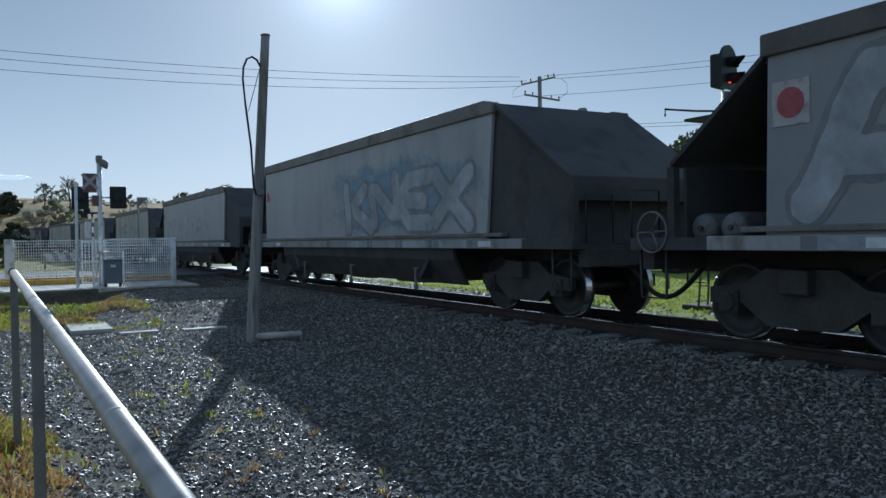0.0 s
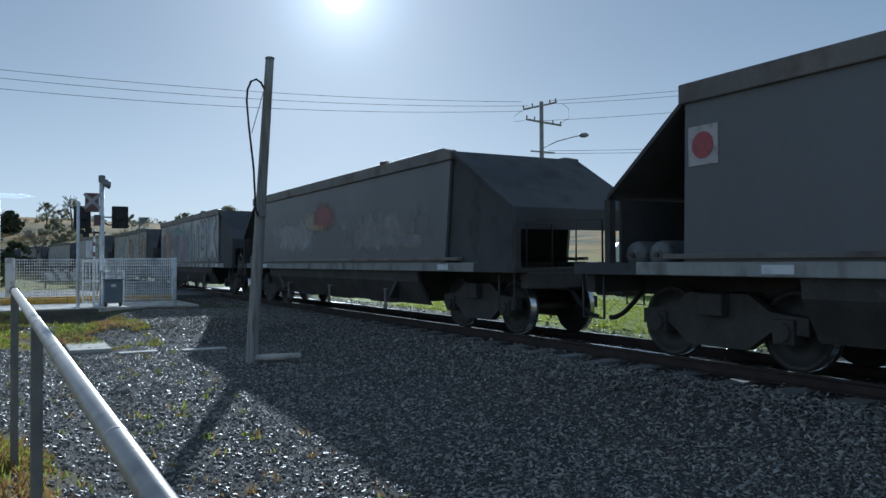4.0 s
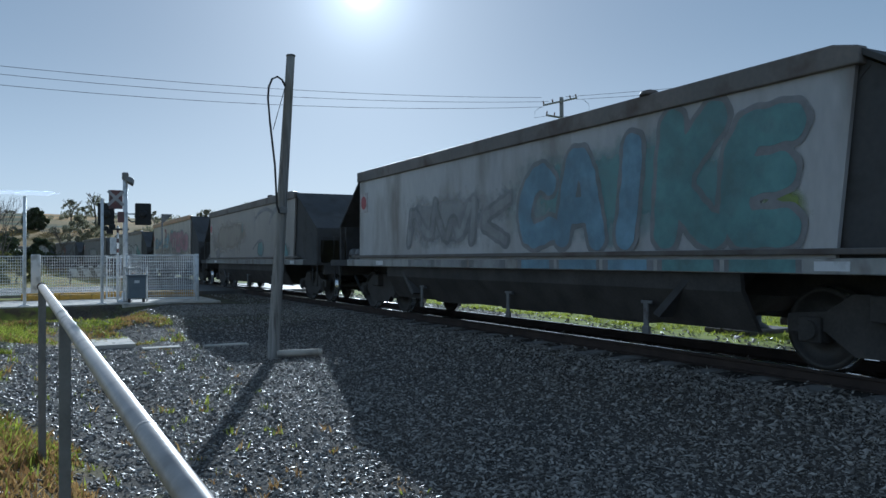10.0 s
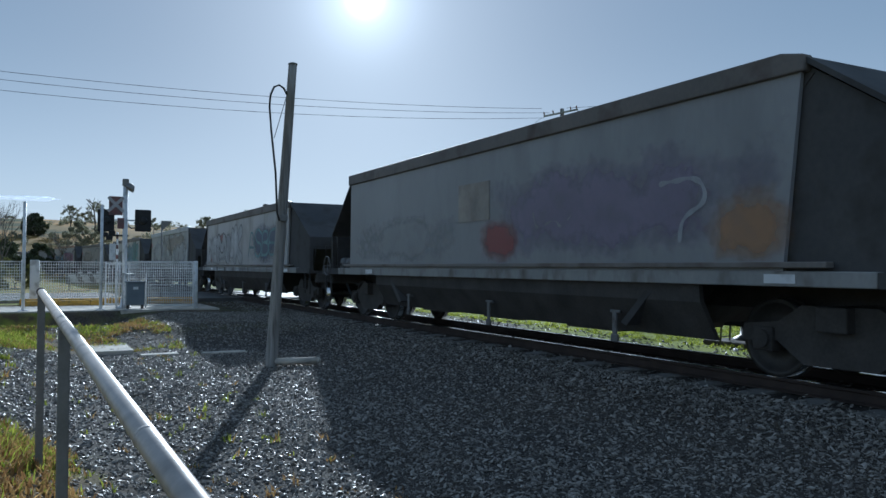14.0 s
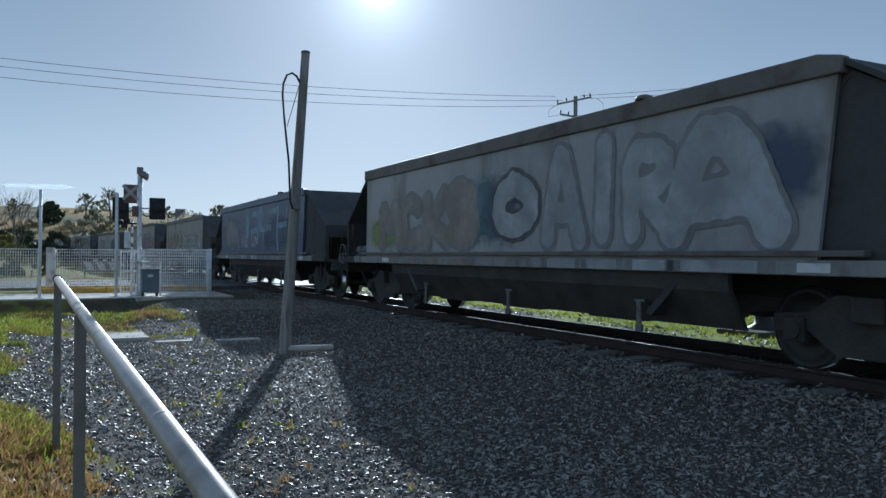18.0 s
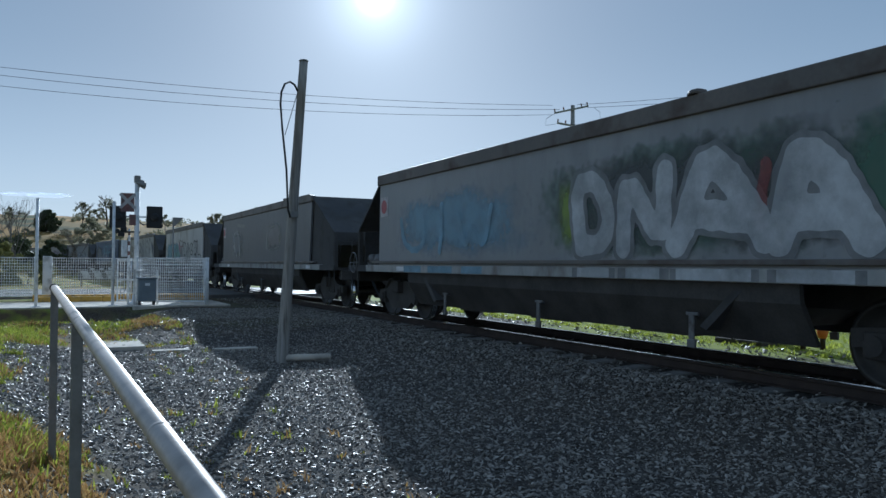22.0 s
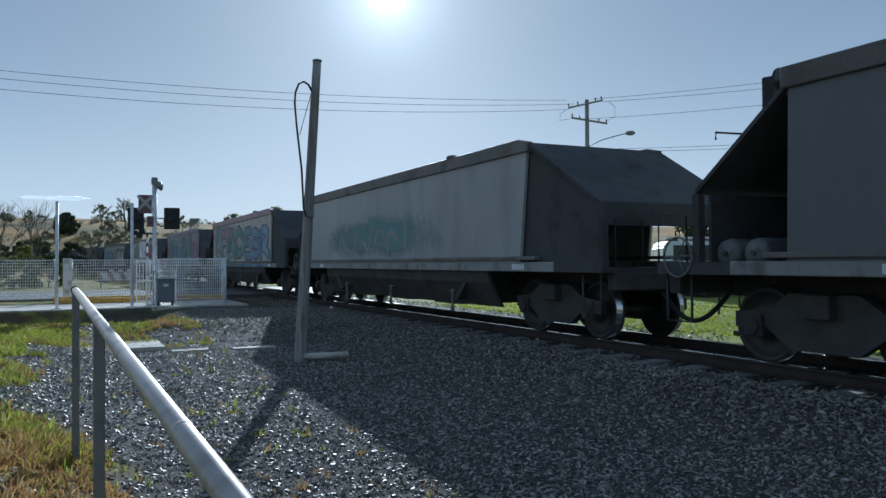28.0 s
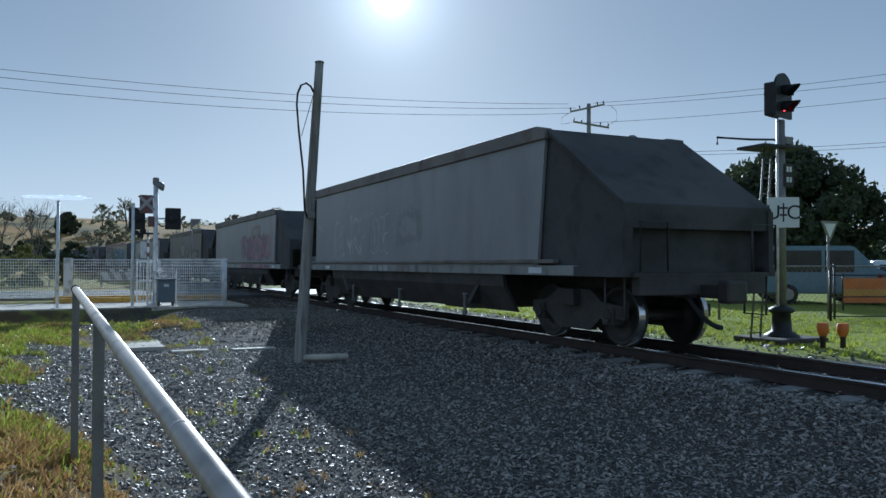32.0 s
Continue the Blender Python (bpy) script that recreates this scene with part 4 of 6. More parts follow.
for i in range(12):
    t = (i + 0.5) / 12.5
    part("rung", tb((-0.62 + 0.40 * t, 0.1, 3.3 * t), (-0.40 + 0.36 * t, 0.1, 3.3 * t), 0.011, seg=6), GALVD, sg)
part("cable_conduit", tb((-0.11, -0.03, 0.5), (-0.10, -0.03, 3.8), 0.018, seg=8), WHITEP, sg, "thin pale conduit")
part("junction_box", bx(0.06, 0.26, -0.06, 0.1, 3.36, 3.5, bevel=0.015), GALVD, sg)

# ---- orange marker pots by the track ----
ORANGE = mat("orange plastic", (0.60, 0.16, 0.03), (0.75, 0.24, 0.05), 0.5, 0, 3, 40, 0.1, 0.002)
for x, y in ((10.75, 8.60), (10.95, 8.40)):
    o = thing("marker_post", "short orange marker post with flared top in the grass", "marker post", pose(x, y, 0), group="marker posts")
    part("stem", lathe(bmesh.new(), [(0.045, -0.1), (0.04, 0.12), (0.055, 0.16)], pose(0, 0, 0), 12), RAILSIDE, o)
    part("head", lathe(bmesh.new(), [(0.055, 0.16), (0.085, 0.24), (0.09, 0.36), (0.07, 0.37)], pose(0, 0, 0), 14), ORANGE, o)

# ---- yard fence, gate frame and banner beyond the track ----
def chain_fence(p, q, height):
    f = thing("chain_link_fence", "grey chain link fence round the yard", "fence", group="yard fences")
    p, q = Vector(p), Vector(q)
    u, length = (q - p).normalized(), (q - p).length
    bm = bmesh.new()
    step = 0.13
    n = int((length + height) / step)
    for i in range(n):
        for sgn in (1, -1):
            a0 = i * step - height if sgn > 0 else i * step
            lo, hi = a0, a0 + sgn * height
            pts = []
            for s, z in ((lo, 0.03), (hi, height)):
                pts.append((s, z))
            (s0, z0), (s1, z1) = pts
            def clip(s0, z0, s1, z1):
                if s0 > s1:
                    s0, z0, s1, z1 = s1, z1, s0, z0
                if s1 <= 0 or s0 >= length:
                    return None
                k = (z1 - z0) / (s1 - s0)
                if s0 < 0:
                    s0, z0 = 0, z0 - k * s0
                if s1 > length:
                    z1, s1 = z1 - k * (s1 - length), length
                return s0, z0, s1, z1
            c = clip(s0, z0, s1, z1)
            if c:
                tube(bm, p + u * c[0] + Vector((0, 0, c[1])), p + u * c[2] + Vector((0, 0, c[3])), 0.004, seg=3, cap=False)
    tagged(part("wire_mesh", bm, GALVD, f), kind="stuff")
    part("top_rail", tb(p + Vector((0, 0, height)), q + Vector((0, 0, height)), 0.02, seg=8), GALVD, f)
    m = max(1, round(length / 2.6))
    for i in range(m + 1):
        c = p + u * (length * i / m)
        part("fence_post", tb(c - Vector((0, 0, 0.1)), c + Vector((0, 0, height + 0.05)), 0.03, seg=10), GALVD, f)


chain_fence((10.9, 14.6, 0), (16.6, 12.9, 0), 1.25)
chain_fence((16.6, 12.9, 0), (34, 8.0, 0), 1.25)
gfm = thing("yard_gate", "dark steel gate frame at the yard fence", "gate", pose(15.75, 12.35, 0, 0, 0, -18))
for x in (0, 1.9):
    part("gate_post", tb((x, 0, -0.1), (x, 0, 1.15), 0.032, seg=10), BLACKP, gfm)
for z in (0.1, 0.55, 1.05):
    part("gate_bar", tb((0, 0, z), (1.9, 0, z), 0.014, seg=8), BLACKP, gfm)
ban = thing("banner", "orange and yellow striped barrier banner tied to a fence", "banner", pose(19.7, 15.0, 0, 0, 0, -30))
YEL2 = mat("amber plastic", (0.62, 0.30, 0.05), (0.75, 0.40, 0.08), 0.5, 0, 3, 40, 0.1, 0.002)
for z0, z1, m in ((0.22, 0.42, ORANGE), (0.42, 0.60, YEL2), (0.60, 0.92, ORANGE)):
    part("stripe", bx(0, 5.4, -0.012, 0.012, z0, z1 - 0.003), m, ban)
for i in range(4):
    part("stake", tb((1.8 * i, 0.03, -0.1), (1.8 * i, 0.03, 1.05), 0.025, seg=8), BLACKP, ban)
yw = thing("yield_sign", "white triangular sign on a thin pole by the yard", "road sign", pose(16.2, 12.75, 0))
part("pole", tb((0, 0, -0.1), (0, 0, 2.0), 0.03, seg=10), GALVD, yw)
part("plate", prism(bmesh.new(), [(-0.3, 2.32), (0.3, 2.32), (0, 1.82)], "y", -0.05, -0.03), GALVD, yw)
part("inset", prism(bmesh.new(), [(-0.2, 2.26), (0.2, 2.26), (0, 1.93)], "y", -0.056, -0.0505), WHITEP, yw)

# ---- parked vehicles in the yard ----
GLASSD = mat("tinted glass", (0.03, 0.035, 0.04), (0.05, 0.055, 0.06), 0.08, 0, 2, 10, 0, spec=0.6)
CARW = mat("white car paint", (0.72, 0.73, 0.74), (0.80, 0.80, 0.80), 0.25, 0, 1, 8, 0)
CARB = mat("blue car paint", (0.15, 0.24, 0.30), (0.20, 0.30, 0.36), 0.3, 0, 1, 8, 0)
CARG = mat("silver car paint", (0.40, 0.42, 0.44), (0.50, 0.51, 0.52), 0.3, 0.4, 1, 8, 0)
LAMPR = mat("red lamp glass", (0.35, 0.01, 0.01), (0.45, 0.02, 0.02), 0.2, 0, 4, 20, 0)


def vehicle(name, label, m, paint, roof_z, length, van=False, rack=False):
    c = thing(name, label, "car", m, group="parked vehicles")
    L = length / 2
    if van:
        side = [(-L, 0.35), (-L, 1.75), (-L + 0.15, roof_z), (L - 1.5, roof_z), (L - 0.75, 1.15), (L - 0.05, 0.95), (L, 0.35)]
    else:
        side = [(-L, 0.35), (-L, 0.95), (-L + 0.9, 1.0), (-L + 1.2, roof_z - 0.05), (-L + 1.7, roof_z), (L - 2.0, roof_z), (L - 1.25, 1.0), (L - 0.1, 0.85), (L, 0.35)]
    bm = prism(bmesh.new(), side, "y", -0.86, 0.86)
    bmesh.ops.bevel(bm, geom=bm.edges[:], offset=0.05, segments=2, affect="EDGES")
    part("body", bm, paint, c, smooth=False)
    for sy in (-1, 1):
        spans = [(-L + 0.35, -0.3), (-0.2, L - 1.5)] if van else [(-L + 1.45, -0.1), (0.0, L - 1.95)]
        for a, b in spans:
            part("side_window", bx(a, b, min(sy * 0.845, sy * 0.868), max(sy * 0.845, sy * 0.868), 1.05, roof_z - 0.15, bevel=0.008), GLASSD, c)
        for x in (-L + 0.85, L - 0.85):
            wh = part("wheel", lathe(bmesh.new(), [(0.2, -0.1), (0.32, -0.1), (0.33, -0.06), (0.33, 0.06), (0.32, 0.1), (0.2, 0.1)], pose(x, sy * 0.78, 0.33, 90, 0, 0), 20), RUBBER, c)
            part("rim", lathe(bmesh.new(), [(0.19, -0.105), (0.19, 0.105)], pose(x, sy * 0.78, 0.33, 90, 0, 0), 16), CARG, wh)
        part("tail_lamp", bx(-L - 0.01, -L + 0.06, sy * 0.7 - 0.1, sy * 0.7 + 0.1, 0.75, 1.0, bevel=0.01), LAMPR, c)
    ws = bx(-0.72, 0.72, -0.012, 0.012, -0.34, 0.30)
    bmesh.ops.transform(ws, matrix=pose(L - (1.1 if van else 1.6), 0, 1.42 if van else 1.22, 0, 0, 90) @ pose(0, 0, 0, -35 if van else -52, 0, 0), verts=ws.verts)
    part("windscreen", ws, GLASSD, c)
    part("bumper", bx(L - 0.05, L + 0.06, -0.84, 0.84, 0.35, 0.6, bevel=0.03), BLACKP, c)
    if rack:
        rk = part("roof_rack", bx(-L + 0.2, L - 1.4, -0.7, 0.7, roof_z + 0.10, roof_z + 0.15), CARW, c, "white ladder rack")
        for x in (-L + 0.5, L - 1.9):
            part("rack_foot", bx(x, x + 0.06, -0.7, 0.7, roof_z - 0.01, roof_z + 0.10), BLACKP, c)


vehicle("van", "white work van with a ladder rack, parked in the yard", pose(21.5, 21.0, 0, 0, 0, -28), CARW, 1.95, 5.0, True, True)
vehicle("van", "blue van parked in the yard", pose(22.6, 18.0, 0, 0, 0, -32), CARB, 1.9, 4.4, True)
vehicle("car", "white sedan parked in the yard behind the banner", pose(25.6, 17.6, 0, 0, 0, -30), CARW, 1.45, 4.5)
vehicle("car", "silver sedan parked in the yard behind the banner", pose(29.6, 16.2, 0, 0, 0, -20), CARG, 1.45, 4.5)
vehicle("car", "dark blue sedan parked in the yard by the fence", pose(24.6, 14.6, 0, 0, 0, -30), CARB, 1.42, 4.3)

# ---- striped barrier board beyond the crossing road ----
bb = thing("barrier_board", "low dark barrier board with slanted pale stripes beyond the road", "barrier", pose(2.45, 46.0, 0.0))
part("board", bx(-0.95, 0.95, -0.03, 0.03, 0.32, 0.86, bevel=0.01), GALVD, bb)
for i in range(3):
    part("stripe", prism(bmesh.new(), [(-0.85 + 0.6 * i, 0.82), (-0.5 + 0.6 * i, 0.82), (-0.3 + 0.6 * i, 0.38), (-0.65 + 0.6 * i, 0.38)], "y", -0.04, -0.031), WHITEP, bb)
for x in (-0.8, 0.8):
    part("leg", bx(x - 0.04, x + 0.04, -0.04, 0.04, -0.1, 0.33), GALVD, bb)


# ---- trees and bushes ----
def thin_material(name, a, b, rough, thin=0.0):
    """Colour by piece, with light passing through thin leaves."""
    m = bpy.data.materials.new(name)
    m.use_nodes = True
    n, l = m.node_tree.nodes, m.node_tree.links
    p = n["Principled BSDF"]
    g, mix, nz = n.new("ShaderNodeNewGeometry"), n.new("ShaderNodeMix"), n.new("ShaderNodeTexNoise")
    mix.data_type = "RGBA"
    mix.inputs["A"].default_value, mix.inputs["B"].default_value = (*a, 1), (*b, 1)
    l.new(g.outputs["Random Per Island"], mix.inputs["Factor"])
    nz.inputs["Scale"].default_value = 60
    hs, mr = n.new("ShaderNodeHueSaturation"), n.new("ShaderNodeMapRange")
    mr.inputs["To Min"].default_value, mr.inputs["To Max"].default_value = 0.7, 1.3
    l.new(nz.outputs["Fac"], mr.inputs["Value"])
    l.new(mr.outputs["Result"], hs.inputs["Value"])
    l.new(mix.outputs["Result"], hs.inputs["Color"])
    l.new(hs.outputs["Color"], p.inputs["Base Color"])
    p.inputs["Roughness"].default_value = rough
    if thin:
        tr, ms = n.new("ShaderNodeBsdfTranslucent"), n.new("ShaderNodeMixShader")
        ms.inputs[0].default_value = thin
        l.new(hs.outputs["Color"], tr.inputs["Color"])
        l.new(p.outputs[0], ms.inputs[1])
        l.new(tr.outputs[0], ms.inputs[2])
        l.new(ms.outputs[0], n["Material Output"].inputs["Surface"])
    return m


LEAFD = thin_material("dark leaves", (0.04, 0.052, 0.025), (0.09, 0.11, 0.05), 0.6, 0.25)
LEAFG = thin_material("gum leaves", (0.17, 0.175, 0.11), (0.31, 0.30, 0.20), 0.6, 0.5)
LEAFS = thin_material("shrub leaves", (0.13, 0.14, 0.04), (0.26, 0.25, 0.09), 0.6, 0.4)
BARK = mat("bark", (0.09, 0.075, 0.06), (0.19, 0.165, 0.14), 0.9, 0, 3, 20, 0.6, 0.02, stretch=(3, 3, 0.4))


def limbs(bm, rng, p, d, r, length, depth, tips, spread=0.6):
    q = p + d * length
    tube(bm, p, q, r, r * 0.66, seg=6, cap=False)
    if depth == 0:
        tips.append(q)
        return
    for _ in range(rng.choice((2, 3)) if depth > 1 else 2):
        nd = (d + Vector((rng.uniform(-1, 1), rng.uniform(-1, 1), rng.uniform(-0.35, 0.6))) * spread).normalized()
        limbs(bm, rng, q, nd, r * 0.64, length * rng.uniform(0.62, 0.85), depth - 1, tips, spread)


def leaves(rng, clumps, per, size):
    """Small leaf faces scattered in uneven clumps of (centre, radius)."""
    vs, fs = [], []
    for c, rad in clumps:
        for _ in range(per):
            o = Vector((rng.gauss(0, 1), rng.gauss(0, 1), rng.gauss(0, 0.75)))
            o = o.normalized() * rad * rng.uniform(0.25, 1.0) ** 0.5
            n = Vector((rng.uniform(-1, 1), rng.uniform(-1, 1), rng.uniform(-0.4, 1))).normalized()
            u = n.orthogonal().normalized()
            u = (u * math.cos(rng.random() * 6.3) + n.cross(u) * math.sin(rng.random() * 6.3)).normalized()
            v = n.cross(u)
            s = size * rng.uniform(0.5, 1.3)
            k = len(vs)
            m = c + o
            vs += [m - u * s, m + v * s * 0.45, m + u * s, m - v * s * 0.45]
            fs.append((k, k + 1, k + 2, k + 3))
    return vs, fs


def tree(name, label, x, y, height, width, seed, leaf, per=60, size=0.3, clumps=60, bare=0.25, leafless=False, droop=0.0):
    rng = random.Random(seed)
    base = Vector((x, y, ground_z(x, y) - 0.1))
    if y > 100:
        height = max(height - base.z, 2.5)
    t = thing(name, label, "tree" if height > 4 or leafless else "bush")
    bm, tips = bmesh.new(), []
    trunk = height * bare
    if leafless:
        for _ in range(3):
            limbs(bm, rng, base, Vector((rng.uniform(-0.35, 0.35), rng.uniform(-0.3, 0.3), 1)).normalized(), height * 0.009, height * 0.27, 5, tips, 0.5)
        part("trunk", bm, BARK, t, "bare branches without leaves")
        return t
    limbs(bm, rng, base, Vector((rng.uniform(-0.1, 0.1), rng.uniform(-0.1, 0.1), 1)).normalized(), height * 0.03, max(trunk, 0.3), 3, tips, 0.7)
    part("trunk", bm, BARK, t)
    cl = []
    for i in range(clumps):
        a, h = rng.uniform(0, math.tau), rng.random()
        lift = trunk + (height - trunk) * h
        prof = math.sqrt(max(0.05, 1 - (2 * h - 0.8) ** 2)) if h > 0.4 else 0.75 + 0.6 * h
        r = width / 2 * prof * math.sqrt(rng.uniform(0.15, 1.0))
        cl.append((base + Vector((r * math.cos(a), r * math.sin(a), min(lift, height * 0.97))), width * rng.uniform(0.05, 0.11)))
    vs, fs = leaves(rng, cl, per, size)
    me = bpy.data.meshes.new("crown")
    me.from_pydata([tuple(v) for v in vs], [], fs)
    me.materials.append(leaf)
    crown = new("crown", me)
    crown.parent = t
    return t


tree("fig_tree", "large dark spreading tree behind the yard", 45.0, 38.5, 9.0, 13.0, 3, LEAFD, 260, 0.24, 180, 0.08)
tree("tree", "dark leafy tree beside the big tree", 63, 42, 4.6, 12, 4, LEAFD, 70, 0.36, 60, 0.15)
tree("tree", "grey-green tree far behind the yard", 74, 38, 5.8, 13, 5, LEAFG, 70, 0.4, 60, 0.15)
tree("tree", "grey-green tree far behind the yard", 88, 50, 9.5, 16, 6, LEAFG, 70, 0.45, 60, 0.15)
tree("gum_tree", "tall thin gum tree on the hill", 6.85, 185, 14.2, 4.6, 11, LEAFG, 40, 0.17, 44, 0.42)
tree("gum_tree", "tall thin gum tree on the hill", 11.7, 185, 15.2, 4.8, 12, LEAFG, 40, 0.17, 46, 0.40)
tree("gum_tree", "slender gum tree beside the taller ones", 9.3, 187, 12.8, 3.0, 21, LEAFG, 40, 0.17, 34, 0.3)
tree("gum_tree", "broad leafy gum tree below the hill", 6.3, 140, 8.4, 5.2, 13, LEAFG, 90, 0.13, 90, 0.10)
tree("gum_tree", "broad low gum tree below the hill", 9.4, 143, 7.6, 4.6, 24, LEAFG, 80, 0.13, 70, 0.10)
tree("gum_tree", "gum tree on the hill crest", 46, 190, 14.5, 10, 14, LEAFG, 60, 0.2, 70, 0.3)
tree("gum_tree", "gum tree on the hill crest", 38, 200, 13.5, 6, 15, LEAFG, 50, 0.2, 50, 0.4)
tree("tree", "dense dark round tree on the hillside", -0.1, 185, 12.1, 5.4, 16, LEAFD, 110, 0.2, 130, 0.10)
tree("gum_tree", "small gum tree on the hill crest", -7.1, 188, 12.9, 2.2, 17, LEAFG, 40, 0.17, 30, 0.35)
tree("gum_tree", "small gum tree on the hill crest", -13, 205, 13.0, 5.0, 18, LEAFG, 40, 0.2, 40, 0.4)
tree("gum_tree", "small gum tree on the hill crest", 25, 195, 12.6, 3.4, 25, LEAFG, 40, 0.18, 34, 0.3)
tree("bush", "dark green bush below the hill", -3.6, 118, 4.6, 5.0, 26, LEAFD, 70, 0.14, 70, 0.06)
tree("bare_tree", "leafless winter tree beside the road", -2.2, 58, 6.3, 5, 19, LEAFG, leafless=True)
tree("bare_tree", "leafless winter tree beside the road", -4.6, 62, 6.8, 5, 20, LEAFG, leafless=True)
tree("bare_tree", "leafless winter tree beside the road", 2.0, 74, 5.2, 4, 23, LEAFG, leafless=True)
rng = random.Random(31)
for i in range(6):
    tree("shrub", "straggly green shrub along the road", -6.5 + 1.15 * i + rng.uniform(-0.3, 0.3), 50 + rng.uniform(-2, 6), rng.uniform(1.1, 2.4), rng.uniform(2.0, 3.2), 40 + i, LEAFS, 70, 0.11, 22, 0.08)
for i in range(5):
    tree("shrub", "dark hedge shrub by the line", -9 + 2.4 * i, 95 + rng.uniform(-3, 3), 3.6, 4.5, 60 + i, LEAFD, 60, 0.25, 26, 0.06)
for i in range(16):
    x, y = rng.uniform(-160, 240), rng.uniform(215, 330)
    tree("gum_tree", "gum tree far off on the hills", x, y, ground_z(x, y) + rng.uniform(3.5, 6), rng.uniform(5, 8), 80 + i, LEAFG, 26, 0.7, 18, 0.25)

# ---- scrub on the hills ----
rng = random.Random(77)
cl = []
while len(cl) < 330:
    y = rng.uniform(125, 262)
    x = rng.uniform(-0.32, 0.42) * y
    if noise.noise((x / 40, y / 14, 8)) + 0.5 * noise.noise((x / 9, y / 7, 3)) > 0.12:
        r = rng.uniform(0.35, 1.3)
        cl.append((Vector((x, y, ground_z(x, y) + r * 0.5)), r))
vs, fs = leaves(rng, cl, 46, 0.3)
me = bpy.data.meshes.new("hill_scrub")
me.from_pydata([tuple(v) for v in vs], [], fs)
me.materials.append(LEAFG)
tagged(new("hill_scrub", me), "low olive scrub scattered over the golden hills", "scrub", kind="stuff")

# ---- a thin cloud low over the hills ----
bm = bmesh.new()
bmesh.ops.create_icosphere(bm, subdivisions=4, radius=1.0)
for v in bm.verts:
    k = 1 + 0.5 * noise.noise(v.co * 1.7) + 0.25 * noise.noise(v.co * 5)
    v.co = Vector((v.co.x * 105 * k, v.co.y * 60 * k, v.co.z * 5.5 * k))
# own emission stands in for sunlight coming through the cloud
cloud_glow = glow("cloud", (0.84, 0.87, 0.90), 0.5)
low_cloud = tagged(part("cloud", bm, cloud_glow, smooth=True), "thin white streak of cloud above the hills", "cloud", kind="structure")
low_cloud.matrix_basis = pose(-20, 3000, 230)

# ---- loose stones, ballast and grass ----
def stones(name, label, count, region, seed, size, material, lift=0.0):
    rng = np.random.default_rng(seed)
    base = np.array([(1, 0, 0), (0, 1, 0), (-1, 0, 0), (0, -1, 0), (0.2, 0.1, 0.75), (0, 0, -0.6)], dtype=float)
    tri = np.array([(0, 1, 4), (1, 2, 4), (2, 3, 4), (3, 0, 4), (1, 0, 5), (2, 1, 5), (3, 2, 5), (0, 3, 5)])
    pts = [region(rng) for _ in range(count)]
    vs, fs = [], []
    for i, (x, y) in enumerate(pts):
        s = size * (0.45 + 1.5 * rng.random() ** 3)
        a = rng.random() * 6.283
        sh = base * rng.uniform(0.65, 1.25, (6, 3)) * (s * 1.15, s * rng.uniform(0.3, 0.7), s * rng.uniform(0.35, 0.7))
        t1, t2 = rng.normal(0, 0.45, 2)
        rot = np.array(Euler((t1, t2, a)).to_matrix())
        vs.append(sh @ rot.T + (x, y, ground_z(x, y) + s * 0.25 + lift))
        fs.append(tri + 6 * i)
    me = bpy.data.meshes.new(name)
    me.from_pydata(np.concatenate(vs).tolist(), [], np.concatenate(fs).tolist())
    me.materials.append(material)
    return tagged(new(name, me), label, "gravel", kind="stuff")


STONE = thin_material("crushed stone", (0.09, 0.08, 0.067), (0.44, 0.40, 0.345), 0.48)


def verge_edge(x, y):
    """Where grass gives way to gravel: the stones spread past the hand rail in a middle stretch."""
    spread = smooth_step(6.6, 8.6, y) * (1 - smooth_step(13.8, 15.4, y))
    return 0.35 - 0.95 * spread + 0.5 * noise.noise((x * 0.9, y * 0.9, 2)) + 0.28 * noise.noise((x * 3, y * 3, 4))


def near_gravel(rng):
    while True:
        y = 2.5 + 20.5 * rng.random() ** 1.6
        x = rng.uniform(-1.4, 6.8) if y < 14 else rng.uniform(-2.5, 6.8)
        if x > verge_edge(x, y) or rng.random() < 0.22:
            return x, y


def ballast(rng):
    return rng.uniform(5.6, 10.5), rng.uniform(-3, 30)


stones("loose_gravel", "grey crushed stone gravel", 150000, near_gravel, 5, 0.0185, STONE)
stones("ballast", "dark crushed stone ballast round the sleepers", 11000, ballast, 6, 0.032, STONE)


